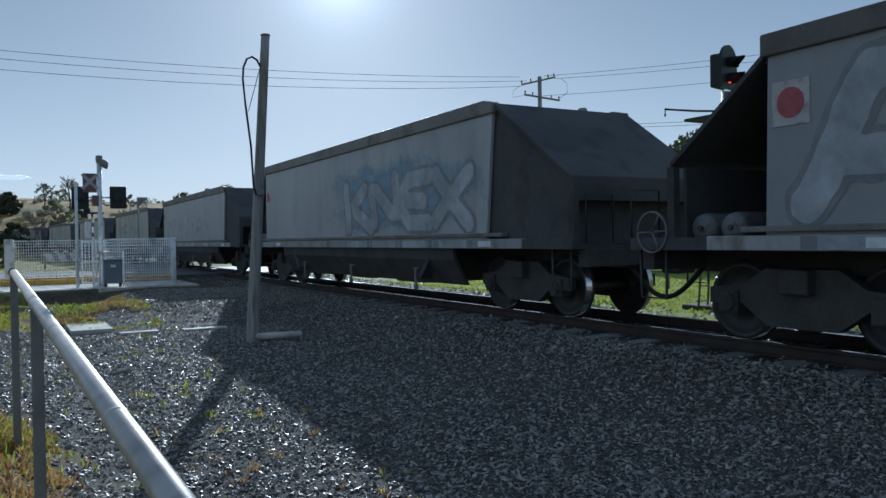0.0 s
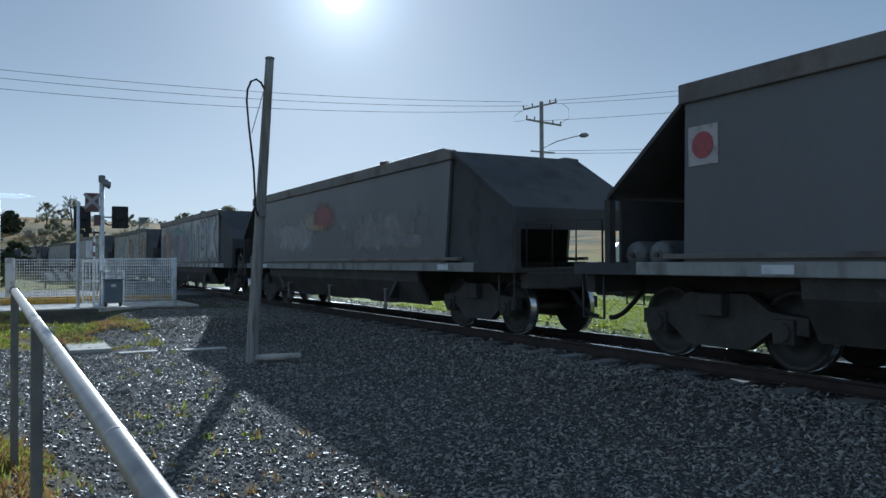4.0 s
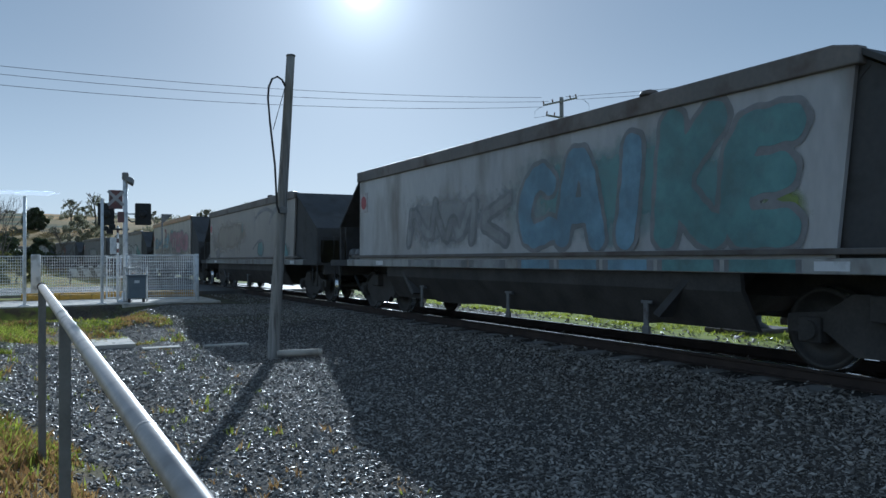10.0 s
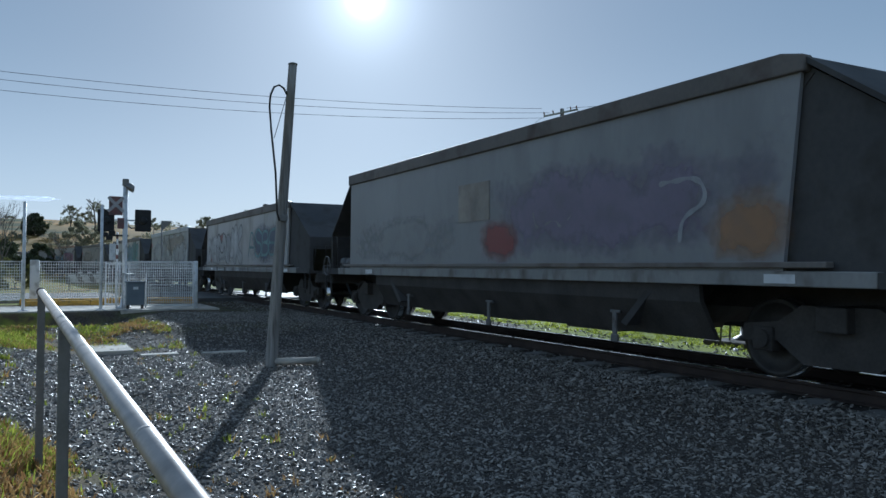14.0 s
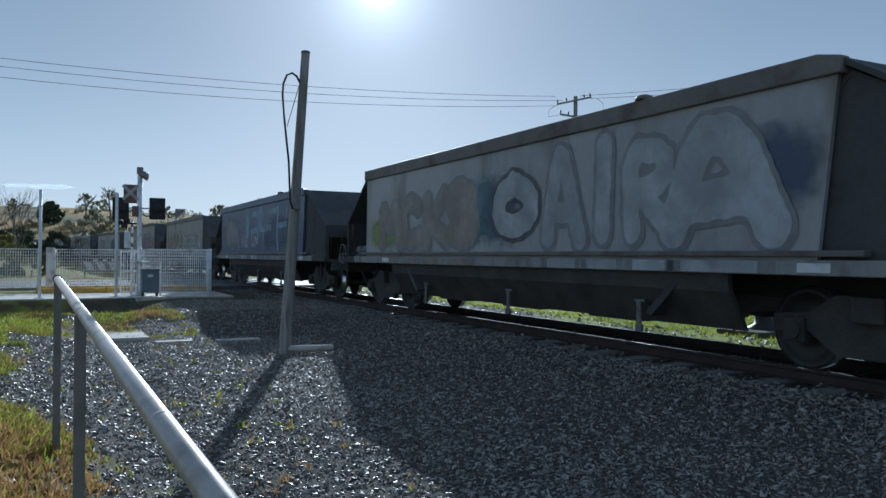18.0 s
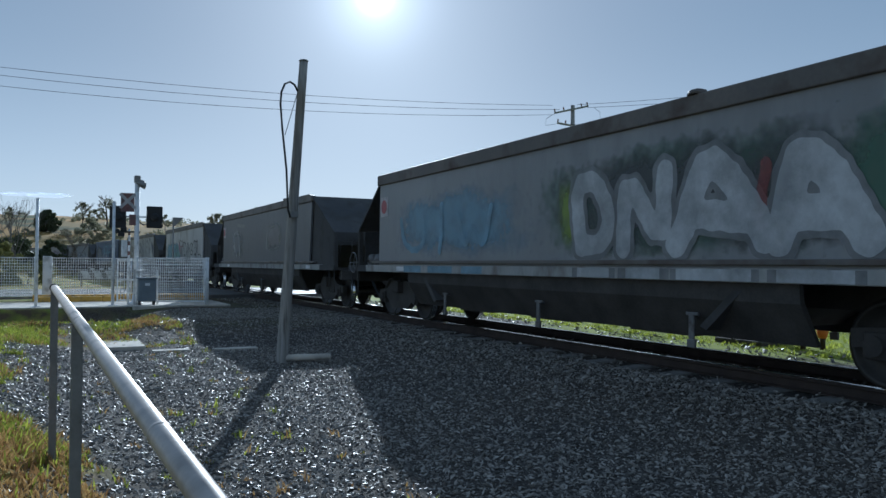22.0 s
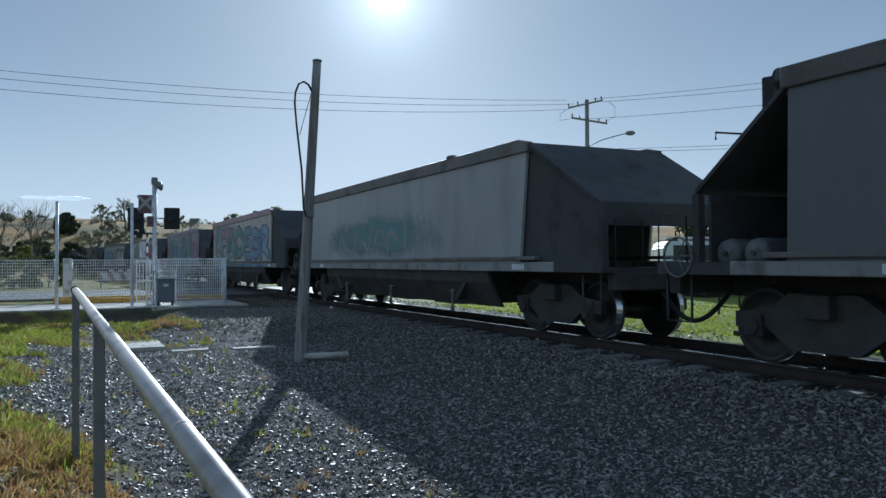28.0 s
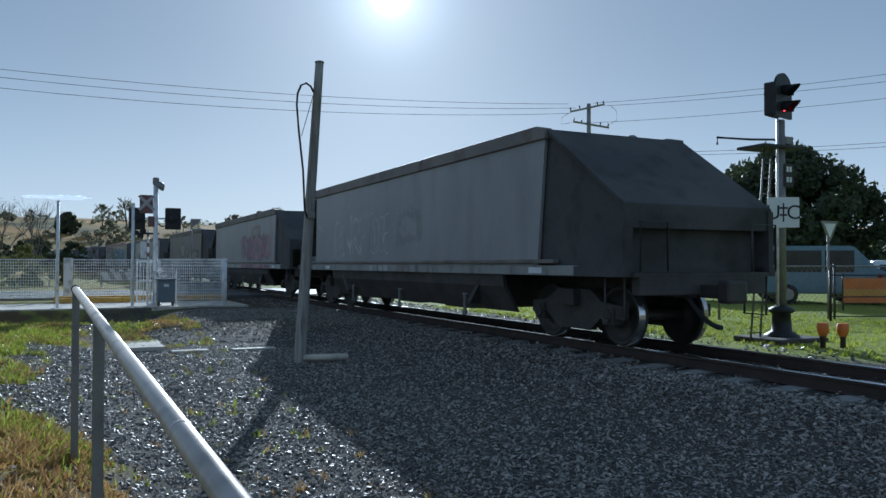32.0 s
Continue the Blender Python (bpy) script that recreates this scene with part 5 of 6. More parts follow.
def grass(name, label, count, region, seed, height, materials):
    rng = np.random.default_rng(seed)
    vs, fs, idx = [], [], []
    n = 0
    while n < count:
        x, y = region(rng)
        lush = 0.45 + 0.9 * rng.random() ** 2
        for _ in range(int(rng.integers(5, 14))):
            gx0, gy0 = x + rng.normal(0, 0.035), y + rng.normal(0, 0.035)
            h = height * rng.uniform(0.3, 1.25) * lush
            a = rng.random() * 6.283
            w = 0.005 + 0.005 * rng.random()
            lx, ly = rng.normal(0, 0.5, 2) * h
            z = ground_z(gx0, gy0) - 0.004
            c, s = math.cos(a) * w, math.sin(a) * w
            k = len(vs)
            vs += [(gx0 - c, gy0 - s, z), (gx0 + c, gy0 + s, z), (gx0 + lx * 0.4 + c * 0.7, gy0 + ly * 0.4 + s * 0.7, z + h * 0.6), (gx0 + lx * 0.4 - c * 0.7, gy0 + ly * 0.4 - s * 0.7, z + h * 0.6), (gx0 + lx, gy0 + ly, z + h)]
            fs += [(k, k + 1, k + 2, k + 3), (k + 3, k + 2, k + 4)]
            dry = noise.noise((gx0 * 0.8, gy0 * 0.8, 9)) + 0.25 * rng.normal() + 0.3 * (1 - smooth_step(6.0, 9.5, gy0)) - 0.14
            idx += [1 if dry > 0.0 else 0] * 2
            n += 1
    me = bpy.data.meshes.new(name)
    me.from_pydata(vs, [], fs)
    for m in materials:
        me.materials.append(m)
    me.polygons.foreach_set("material_index", idx)
    return tagged(new(name, me), label, "grass", kind="stuff")


GRASS = thin_material("green grass blades", (0.14, 0.18, 0.02), (0.50, 0.54, 0.08), 0.6, 0.5)
LUSH = thin_material("lush grass blades", (0.18, 0.22, 0.02), (0.52, 0.56, 0.08), 0.6, 0.6)
STRAW = thin_material("dry grass blades", (0.23, 0.125, 0.05), (0.60, 0.40, 0.15), 0.7, 0.4)


def verge(rng):
    while True:
        y = 3.2 + 20.0 * rng.random() ** 1.5
        x = rng.uniform(-0.14 * y - 0.6, 2.6)
        edge = verge_edge(x, y) - 0.05
        patch = noise.noise((x * 1.3, y * 0.8, 5)) + 0.5 * noise.noise((x * 4, y * 3, 6))
        if (x < edge and rng.random() < 0.2 + 1.6 * max(0, patch + 0.12)) or (y > 15.5 and patch > 0.05 and rng.random() < 0.5) or rng.random() < 0.006:
            return x, y


def far_verge(rng):
    return 10.1 + 7.0 * rng.random() ** 1.3, rng.uniform(4, 22)


grass("verge_grass", "patchy green and dry grass by the hand rail", 110000, verge, 7, 0.085, [GRASS, STRAW])
grass("trackside_grass", "bright green mown grass beyond the track", 36000, far_verge, 8, 0.07, [LUSH, LUSH])


# ---- graffiti on the wagons ----
def spray(name, c):
    """Spray paint, worn through in patches to the paint below it."""
    m = mat(name, tuple(v * 0.8 for v in c), c, 0.45, 0, 1.3, 12, 0.1, 0.002, tuple(v * 0.6 + 0.05 for v in c))
    n, l = m.node_tree.nodes, m.node_tree.links
    tc, nz, worn = n.new("ShaderNodeTexCoord"), n.new("ShaderNodeTexNoise"), n.new("ShaderNodeMapRange")
    nz.inputs["Scale"].default_value, nz.inputs["Detail"].default_value, nz.inputs["Roughness"].default_value = 1.1, 9, 0.68
    l.new(tc.outputs["Object"], nz.inputs["Vector"])
    for key, value in (("From Min", 0.36), ("From Max", 0.58), ("To Min", 0.98), ("To Max", 0.58)):
        worn.inputs[key].default_value = value
    l.new(nz.outputs["Fac"], worn.inputs["Value"])
    l.new(worn.outputs["Result"], n["Principled BSDF"].inputs["Alpha"])
    return m


def coat(name, c):
    """Whole body paint of a wagon, streaked and dirty."""
    return mat(name, tuple(v * 0.8 for v in c), c, 0.45, 0, 0.7, 14, 0.2, 0.003, tuple(v * 0.6 + 0.04 for v in c), stretch=(1, 1, 0.35))


PAINT = {
    "silver": spray("silver spray paint", (0.60, 0.61, 0.63)), "white": spray("white spray paint", (0.72, 0.73, 0.74)),
    "black": spray("black spray paint", (0.11, 0.11, 0.115)), "teal": spray("teal spray paint", (0.22, 0.42, 0.42)),
    "sky": spray("light blue spray paint", (0.30, 0.48, 0.62)), "blue": spray("blue spray paint", (0.09, 0.125, 0.22)),
    "pink": spray("pink spray paint", (0.52, 0.27, 0.34)), "purple": spray("purple spray paint", (0.33, 0.28, 0.38)),
    "red": spray("red spray paint", (0.38, 0.11, 0.10)), "green": spray("green spray paint", (0.13, 0.25, 0.17)),
    "lime": spray("lime spray paint", (0.36, 0.46, 0.08)), "orange": spray("orange spray paint", (0.52, 0.30, 0.15)),
    "peach": spray("peach spray paint", (0.58, 0.38, 0.28)), "tan": spray("tan paint", (0.44, 0.39, 0.33)),
    "brown": spray("brown paint", (0.34, 0.32, 0.305)), "grey": spray("grey paint", (0.46, 0.46, 0.46)), "dark": spray("dark grey paint", (0.33, 0.33, 0.335)), "beige": spray("beige wagon paint", (0.50, 0.46, 0.41)),
}


BODY = {
    "soot": coat("sooty wagon coat", (0.17, 0.17, 0.175)),
    "dark": coat("dark grey wagon coat", (0.34, 0.34, 0.345)), "grey": coat("grey wagon coat", (0.46, 0.46, 0.46)), "beige": coat("beige wagon coat", (0.54, 0.50, 0.45)),
    "purple": coat("purple wagon coat", (0.33, 0.28, 0.38)), "blue": coat("blue wagon coat", (0.10, 0.135, 0.23)), "brown": coat("brown wagon coat", (0.36, 0.335, 0.31)),
    "orange": coat("orange rim coat", (0.52, 0.30, 0.15)), "pink": coat("faded pink rim coat", (0.42, 0.26, 0.28)), "silver": coat("pale rim coat", (0.62, 0.63, 0.64)),
}


def overspray(base):
    """The same paint, thinning out towards the edge of its patch in a speckle."""
    m = base.copy()
    m.name = "overspray of " + base.name
    n, l = m.node_tree.nodes, m.node_tree.links
    at, nz, tc = n.new("ShaderNodeAttribute"), n.new("ShaderNodeTexNoise"), n.new("ShaderNodeTexCoord")
    at.attribute_name = "cover"
    nz.inputs["Scale"].default_value, nz.inputs["Detail"].default_value = 7.0, 8
    l.new(tc.outputs["Object"], nz.inputs["Vector"])
    k = n.new("ShaderNodeMath")
    k.operation = "MULTIPLY_ADD"
    k.inputs[1].default_value = 1.35
    l.new(at.outputs["Fac"], k.inputs[0])
    sub = n.new("ShaderNodeMath")
    sub.operation = "SUBTRACT"
    sub.inputs[1].default_value = 0.62
    l.new(nz.outputs["Fac"], sub.inputs[0])
    l.new(sub.outputs[0], k.inputs[2])
    k.use_clamp = True
    thin = n.new("ShaderNodeMath")
    thin.operation = "MULTIPLY"
    thin.inputs[1].default_value = 0.72
    l.new(k.outputs[0], thin.inputs[0])
    l.new(thin.outputs[0], n["Principled BSDF"].inputs["Alpha"])
    return m


SOFT = {}


def sheet_of(strokes, width, x, cell=0.03):
    """A flat painted shape on the plane x: all that lies within width / 2 of any stroke of (y, z) points."""
    pts = [np.array(p, dtype=float) for p in strokes]
    everything = np.concatenate(pts)
    lo, hi = everything.min(0) - width / 2 - 2 * cell, everything.max(0) + width / 2 + 2 * cell
    ny, nz = (np.ceil((hi - lo) / cell).astype(int) + 1)
    gy0, gz0 = np.meshgrid(lo[0] + cell * np.arange(ny), lo[1] + cell * np.arange(nz), indexing="ij")
    field = np.full(gy0.shape, 9.0)
    for p in pts:
        for (ay, az), (by, bz) in zip(p, p[1:]):
            dy, dz = by - ay, bz - az
            along = np.clip(((gy0 - ay) * dy + (gz0 - az) * dz) / max(dy * dy + dz * dz, 1e-9), 0, 1)
            field = np.minimum(field, np.hypot(gy0 - ay - along * dy, gz0 - az - along * dz))
    field = width / 2 - field + 0.012 * np.sin(23 * gy0 + 5 * gz0) * np.sin(17 * gz0)
    inside = field > 0
    vs, fs = [], []

    def face(corners):
        k = len(vs)
        vs.extend((x, v[0], min(max(v[1], 1.245), 2.87)) for v in corners)
        fs.append(tuple(range(k, k + len(corners))))

    for j in range(nz - 1):
        run = None
        for i in range(ny - 1):
            four = [(i, j), (i + 1, j), (i + 1, j + 1), (i, j + 1)]
            full = [inside[c] for c in four]
            if all(full):
                run = i if run is None else run
                continue
            if run is not None:
                face([(gy0[run, j], gz0[run, j]), (gy0[i, j], gz0[i, j]), (gy0[i, j + 1], gz0[i, j + 1]), (gy0[run, j + 1], gz0[run, j + 1])])
                run = None
            if any(full):
                edge = []
                for n in range(4):
                    p, q = four[n], four[(n + 1) % 4]
                    if full[n]:
                        edge.append((gy0[p], gz0[p]))
                    if full[n] != full[(n + 1) % 4]:
                        f = field[p] / (field[p] - field[q])
                        edge.append((gy0[p] + f * (gy0[q] - gy0[p]), gz0[p] + f * (gz0[q] - gz0[p])))
                face(edge)
    return vs, fs


def flat(name, vs, fs, material, parent, label=""):
    me = bpy.data.meshes.new(name)
    me.from_pydata(vs, [], fs)
    me.materials.append(material)
    ob = new(name, me)
    ob.parent = parent
    return tagged(ob, label)


def cloud(w, rng, y0, y1, z0, z1, paint, label, depth):
    """An uneven patch of overspray that thins out all round."""
    cy, cz, ry, rz = (y0 + y1) / 2, (z0 + z1) / 2, abs(y1 - y0) / 2 + 0.12, (z1 - z0) / 2 + 0.10
    seed, na, nb = rng.uniform(0, 50), 22, 14
    x = -NEAR - depth
    if paint not in SOFT:
        SOFT[paint] = overspray(PAINT[paint])
    vs, cover = [], []
    for j in range(nb + 1):
        for i in range(na + 1):
            a, b = 2 * i / na - 1, 2 * j / nb - 1
            y, z = cy + ry * a, min(max(cz + rz * b, 1.245), 2.87)
            reach = (abs(a) ** 3 + abs(b) ** 3) ** (1 / 3) + 0.30 * noise.noise((y * 1.3, z * 1.6, seed)) + 0.12 * noise.noise((y * 4, z * 4, seed))
            edge = max(abs(a), abs(b))
            vs.append((x, y, z))
            cover.append(max(0.0, min(1.0, (0.95 - reach) * 1.6)) * (1.0 if edge < 0.99 else 0.0))
    fs = [(j * (na + 1) + i, j * (na + 1) + i + 1, (j + 1) * (na + 1) + i + 1, (j + 1) * (na + 1) + i) for j in range(nb) for i in range(na)]
    ob = flat("paint_patch", vs, fs, SOFT[paint], w, label)
    layer = ob.data.attributes.new("cover", "FLOAT", "POINT")
    layer.data.foreach_set("value", cover)


# letter shapes as strokes in a unit box, x along the word and y up
GLYPH = {}


def glyph(ch, *strokes):
    GLYPH[ch] = strokes


glyph("A", [(0, 0), (0.36, 1), (0.64, 1), (1, 0)], [(0.22, 0.34), (0.78, 0.34)])
glyph("B", [(0.1, 0), (0.1, 1), (0.75, 0.95), (0.8, 0.6), (0.3, 0.52)], [(0.3, 0.52), (0.95, 0.45), (0.9, 0.02), (0.1, 0)])
glyph("C", [(0.95, 0.8), (0.6, 1), (0.15, 0.8), (0.05, 0.4), (0.3, 0.02), (0.95, 0.1)])
glyph("D", [(0.1, 0), (0.12, 1), (0.7, 0.98), (1, 0.55), (0.75, 0.05), (0.1, 0)])
glyph("E", [(0.95, 0.98), (0.12, 0.95), (0.05, 0.03), (0.95, 0)], [(0.1, 0.52), (0.8, 0.52)])
glyph("G", [(0.95, 0.85), (0.5, 1), (0.06, 0.7), (0.1, 0.15), (0.6, 0), (0.95, 0.2), (0.95, 0.5), (0.55, 0.5)])
glyph("H", [(0.1, 0), (0.14, 1)], [(0.9, 0), (0.86, 1)], [(0.12, 0.48), (0.88, 0.52)])
glyph("I", [(0.45, 0), (0.55, 1)])
glyph("K", [(0.1, 0), (0.12, 1)], [(0.95, 1), (0.25, 0.48), (1, 0)])
glyph("L", [(0.12, 1), (0.1, 0.03), (0.95, 0)])
glyph("M", [(0, 0), (0.16, 1), (0.5, 0.3), (0.84, 1), (1, 0)])
glyph("N", [(0.06, 0), (0.1, 1), (0.9, 0.02), (0.94, 1)])
glyph("O", [(0.5, 1), (0.08, 0.75), (0.05, 0.25), (0.5, 0), (0.95, 0.25), (0.92, 0.75), (0.5, 1)])
glyph("P", [(0.1, 0), (0.12, 1), (0.85, 0.97), (0.92, 0.6), (0.2, 0.45)])
glyph("R", [(0.08, 0), (0.1, 1), (0.85, 0.97), (0.9, 0.58), (0.25, 0.48), (1, 0)])
glyph("S", [(0.92, 0.85), (0.5, 1), (0.1, 0.8), (0.3, 0.55), (0.85, 0.45), (0.92, 0.15), (0.5, 0), (0.05, 0.12)])
glyph("T", [(0, 0.96), (1, 1)], [(0.5, 0.98), (0.45, 0)])
glyph("U", [(0.08, 1), (0.1, 0.2), (0.5, 0), (0.9, 0.2), (0.92, 1)])
glyph("V", [(0.05, 1), (0.5, 0), (0.95, 1)])
glyph("W", [(0, 1), (0.24, 0), (0.5, 0.7), (0.76, 0), (1, 1)])
glyph("X", [(0.05, 0), (0.95, 1)], [(0.05, 1), (0.95, 0)])
glyph("Z", [(0.05, 0.95), (0.95, 1), (0.1, 0.03), (1, 0)])
glyph("1", [(0.2, 0.8), (0.6, 1), (0.4, 0)], [(0.05, 0), (0.8, 0.05)])
glyph("9", [(0.85, 0.7), (0.3, 0.55), (0.2, 0.9), (0.7, 1), (0.85, 0.7), (0.6, 0)])


def rounded(pts, turns=2):
    """The line with its corners cut, ends kept."""
    for _ in range(turns):
        cut = [pts[0]]
        for (ax, ay), (bx_, by) in zip(pts, pts[1:]):
            cut += [(0.78 * ax + 0.22 * bx_, 0.78 * ay + 0.22 * by), (0.22 * ax + 0.78 * bx_, 0.22 * ay + 0.78 * by)]
        pts = cut + [pts[-1]]
    return pts


def letters(w, rng, word, u0, u1, z0, z1, fill, line, fat, label, depth=0.006, edge=0.07):
    """A painted word of fat strokes with an optional outline; fat is the stroke's width as a share of a letter's width, and paint runs over the sill."""
    ya, yb = 6.0 - 12.0 * u0, 6.0 - 12.0 * u1
    step = (yb - ya) / len(word)
    wide, tall = abs(step), z1 - z0
    width = 0.82 * fat * min(wide, tall)
    slant = rng.uniform(-0.12, 0.05)
    grow = 0.0 if fat < 0.13 else width * 0.5
    layers = ([(line, width + 2 * edge)] if line else []) + [(fill, width)]
    for i, ch in enumerate(word):
        lean, drop, puff = slant + rng.uniform(-0.12, 0.12), rng.uniform(-0.10, 0.08) * tall, rng.uniform(0.92, 1.08)
        bend = rng.uniform(-0.12, 0.12)
        strokes = []
        for st in GLYPH[ch]:
            pts = []
            shaken = [(px + rng.uniform(-0.07, 0.07), py + rng.uniform(-0.06, 0.06)) for px, py in st]
            for px, py in rounded(shaken, 1 if fat > 0.2 else 2):
                v = z0 + grow * 0.6 + drop * py + (tall - 1.2 * grow) * puff * py
                q = -0.05 + 1.10 * px + lean * (py - 0.5) + bend * math.sin(math.pi * py) * 0.4
                inset = min(0.8 * grow / wide, 0.26)
                pts.append((ya + step * (i + inset + (1 - 2 * inset) * q), min(max(v, 1.26 + width / 2), 2.84 - width / 2)))
            strokes.append(pts)
        for n, (paint, wd) in enumerate(layers):
            vs, fs = sheet_of(strokes, wd, -NEAR - depth - 0.0035 * n - 0.0004 * (i % 2))
            outline = line and n == 0
            flat("graffiti_outline" if outline else "graffiti_letter", vs, fs, PAINT[paint], w, "" if outline else label)
        if z0 < 1.45 and fat > 0.13:
            for paint, hw, x in ([(line, wide * 0.47, -NEAR - 0.0335)] if line else []) + [(fill, wide * rng.uniform(0.30, 0.42), -NEAR - 0.036)]:
                cy = ya + step * (i + 0.5)
                flat("sill_paint", [(x, cy - hw, 1.012), (x, cy + hw, 1.012), (x, cy + hw, 1.138), (x, cy - hw, 1.138)], [(0, 1, 2, 3)], PAINT[paint], w)


def slash(w, points, width, paint, depth, label=""):
    """One free stroke through points of (share along the side, height)."""
    vs, fs = sheet_of([rounded([(6 - 12 * u, z) for u, z in points])], width, -NEAR - depth)
    flat("painted_stroke", vs, fs, PAINT[paint], w, label)


def panel(w, u0, u1, z0, z1, paint, label, rim=None):
    ya, yb = sorted((6 - 12 * u0, 6 - 12 * u1))
    p = part("patch_panel", bx(-NEAR - 0.016, -NEAR + 0.002, ya, yb, z0, z1), PAINT[paint], w, label)
    if rim:
        part("panel_rim", bx(-NEAR - 0.012, -NEAR + 0.002, ya - 0.05, yb + 0.05, z0 - 0.05, z1 + 0.05), PAINT[rim], w)


def repaint(w, body, rim=None):
    for o in w.children:
        name = o.name.split(".")[0]
        use = body if name == "side_sheet" else rim if name == "top_rim" else None
        if use:
            o.material_slots[0].link = "OBJECT"
            o.material_slots[0].material = BODY[use]


def decorate(k, body, rim, *items):
    """Paint one wagon: C an overspray patch, L a word, P a patch panel, S a free stroke."""
    w, rng = wagons[k], random.Random(900 + k)
    if body or rim:
        repaint(w, body or "grey", rim)
    depth = 0.003
    for kind, *it in items:
        if kind == "C":
            u0, u1, z0, z1, col = it
            cloud(w, rng, 6 - 12 * u0, 6 - 12 * u1, z0, z1, col, "faded " + PAINT[col].name.replace(" paint", "") + " paint patch", depth)
            depth += 0.002
        elif kind == "L":
            word, u0, u1, z0, z1, col, line, fat = it
            letters(w, rng, word, u0, u1, z0, z1, col, line, fat, "graffiti letter in " + PAINT[col].name, depth + 0.002)
            depth += 0.0012
        elif kind == "P":
            u0, u1, z0, z1, col, line = it
            panel(w, u0, u1, z0, z1, col, "square steel patch panel", line)
        else:
            points, width, col = it
            slash(w, points, width, col, depth + 0.004, "brushed stroke in " + PAINT[col].name)
            depth += 0.0006


decorate(0, "dark", None, ("L", "MIBI", 0.025, 0.09, 2.08, 2.27, "white", None, 0.18), ("L", "RNRP", 0.142, 0.365, 1.38, 2.38, "white", None, 0.10), ("L", "RNRP", 0.152, 0.372, 1.42, 2.34, "white", None, 0.08),
         ("L", "ZOSE", 0.37, 0.47, 1.39, 2.28, "white", None, 0.14), ("C", 0.5, 0.62, 1.6, 2.4, "grey"), ("S", [(0.2, 2.6), (0.3, 2.66), (0.32, 2.5)], 0.05, "grey"))
decorate(1, "dark", None, ("C", 0.66, 0.8, 2.15, 2.6, "tan"), ("C", 0.47, 0.97, 1.3, 2.2, "purple"), ("L", "TUO", 0.52, 0.717, 1.37, 2.2, "pink", "dark", 0.3), ("L", "CNS", 0.722, 0.93, 1.37, 2.15, "pink", "dark", 0.3))
decorate(2, "soot", None, ("C", 0.38, 0.56, 1.4, 2.5, "grey"), ("L", "UD", 0.27, 0.42, 1.9, 2.4, "grey", None, 0.14), ("C", 0.55, 0.97, 1.35, 2.0, "brown"), ("L", "NWE", 0.62, 0.92, 1.4, 1.95, "grey", None, 0.12))
decorate(3, "grey", None, ("C", 0.1, 0.75, 1.3, 2.2, "teal"), ("L", "NUWAN", 0.15, 0.6, 1.35, 1.95, "grey", None, 0.2))
decorate(4, "beige", "pink", ("C", 0.0, 0.5, 1.9, 2.85, "pink"), ("C", 0.02, 0.6, 1.26, 2.1, "silver"), ("L", "S", 0.07, 0.19, 1.95, 2.75, "teal", "dark", 0.4), ("L", "KR", 0.05, 0.317, 1.32, 2.2, "silver", "black", 0.34), ("L", "AO", 0.317, 0.6, 1.35, 2.6, "teal", "black", 0.3), ("L", "ESR", 0.6, 0.97, 1.35, 2.4, "sky", "blue", 0.32))
decorate(5, "purple", "purple", ("C", 0.0, 0.3, 1.3, 2.4, "pink"), ("C", 0.2, 0.55, 1.3, 2.3, "sky"), ("S", [(0.02, 1.6), (0.05, 1.9), (0.055, 1.4)], 0.2, "pink"), ("L", "AR", 0.075, 0.247, 1.33, 2.6, "teal", "black", 0.36), ("L", "UKO", 0.247, 0.526, 1.38, 2.55, "sky", "purple", 0.32), ("L", "Z", 0.53, 0.654, 1.36, 2.74, "teal", "black", 0.46), ("L", "AI", 0.66, 0.84, 1.36, 2.75, "sky", "black", 0.36), ("C", 0.82, 0.98, 1.4, 2.4, "pink"), ("L", "S", 0.86, 0.95, 1.5, 2.3, "purple", "pink", 0.3))
decorate(6, None, None, ("C", 0.0, 0.5, 1.3, 2.6, "silver"), ("C", 0.43, 0.98, 1.35, 2.7, "purple"), ("C", 0.5, 0.57, 1.4, 2.4, "lime"), ("L", "C", 0.02, 0.126, 1.46, 2.4, "silver", None, 0.3), ("L", "NUE", 0.126, 0.348, 1.41, 2.6, "silver", "black", 0.36), ("L", "S", 0.341, 0.475, 1.39, 2.75, "silver", "black", 0.42),
         ("L", "EOS", 0.535, 0.85, 1.4, 2.25, "pink", "red", 0.34), ("L", "IN", 0.86, 0.97, 1.4, 2.3, "silver", "black", 0.3))
decorate(7, "dark", None, ("C", 0.05, 0.52, 1.35, 2.5, "sky"), ("C", 0.5, 0.97, 1.3, 2.6, "green"), ("C", 0.55, 0.99, 1.3, 2.6, "black"), ("C", 0.93, 0.99, 1.4, 2.6, "green"), ("C", 0.56, 0.6, 1.4, 2.3, "lime"), ("L", "UIW", 0.1, 0.4, 1.4, 2.2, "sky", None, 0.2), ("L", "DN", 0.585, 0.745, 1.33, 2.35, "white", "dark", 0.34),
         ("L", "A", 0.741, 0.853, 1.33, 2.4, "white", "dark", 0.38), ("S", [(0.848, 1.6), (0.856, 2.2)], 0.14, "red"), ("L", "A", 0.855, 0.95, 1.33, 2.5, "white", "dark", 0.38))
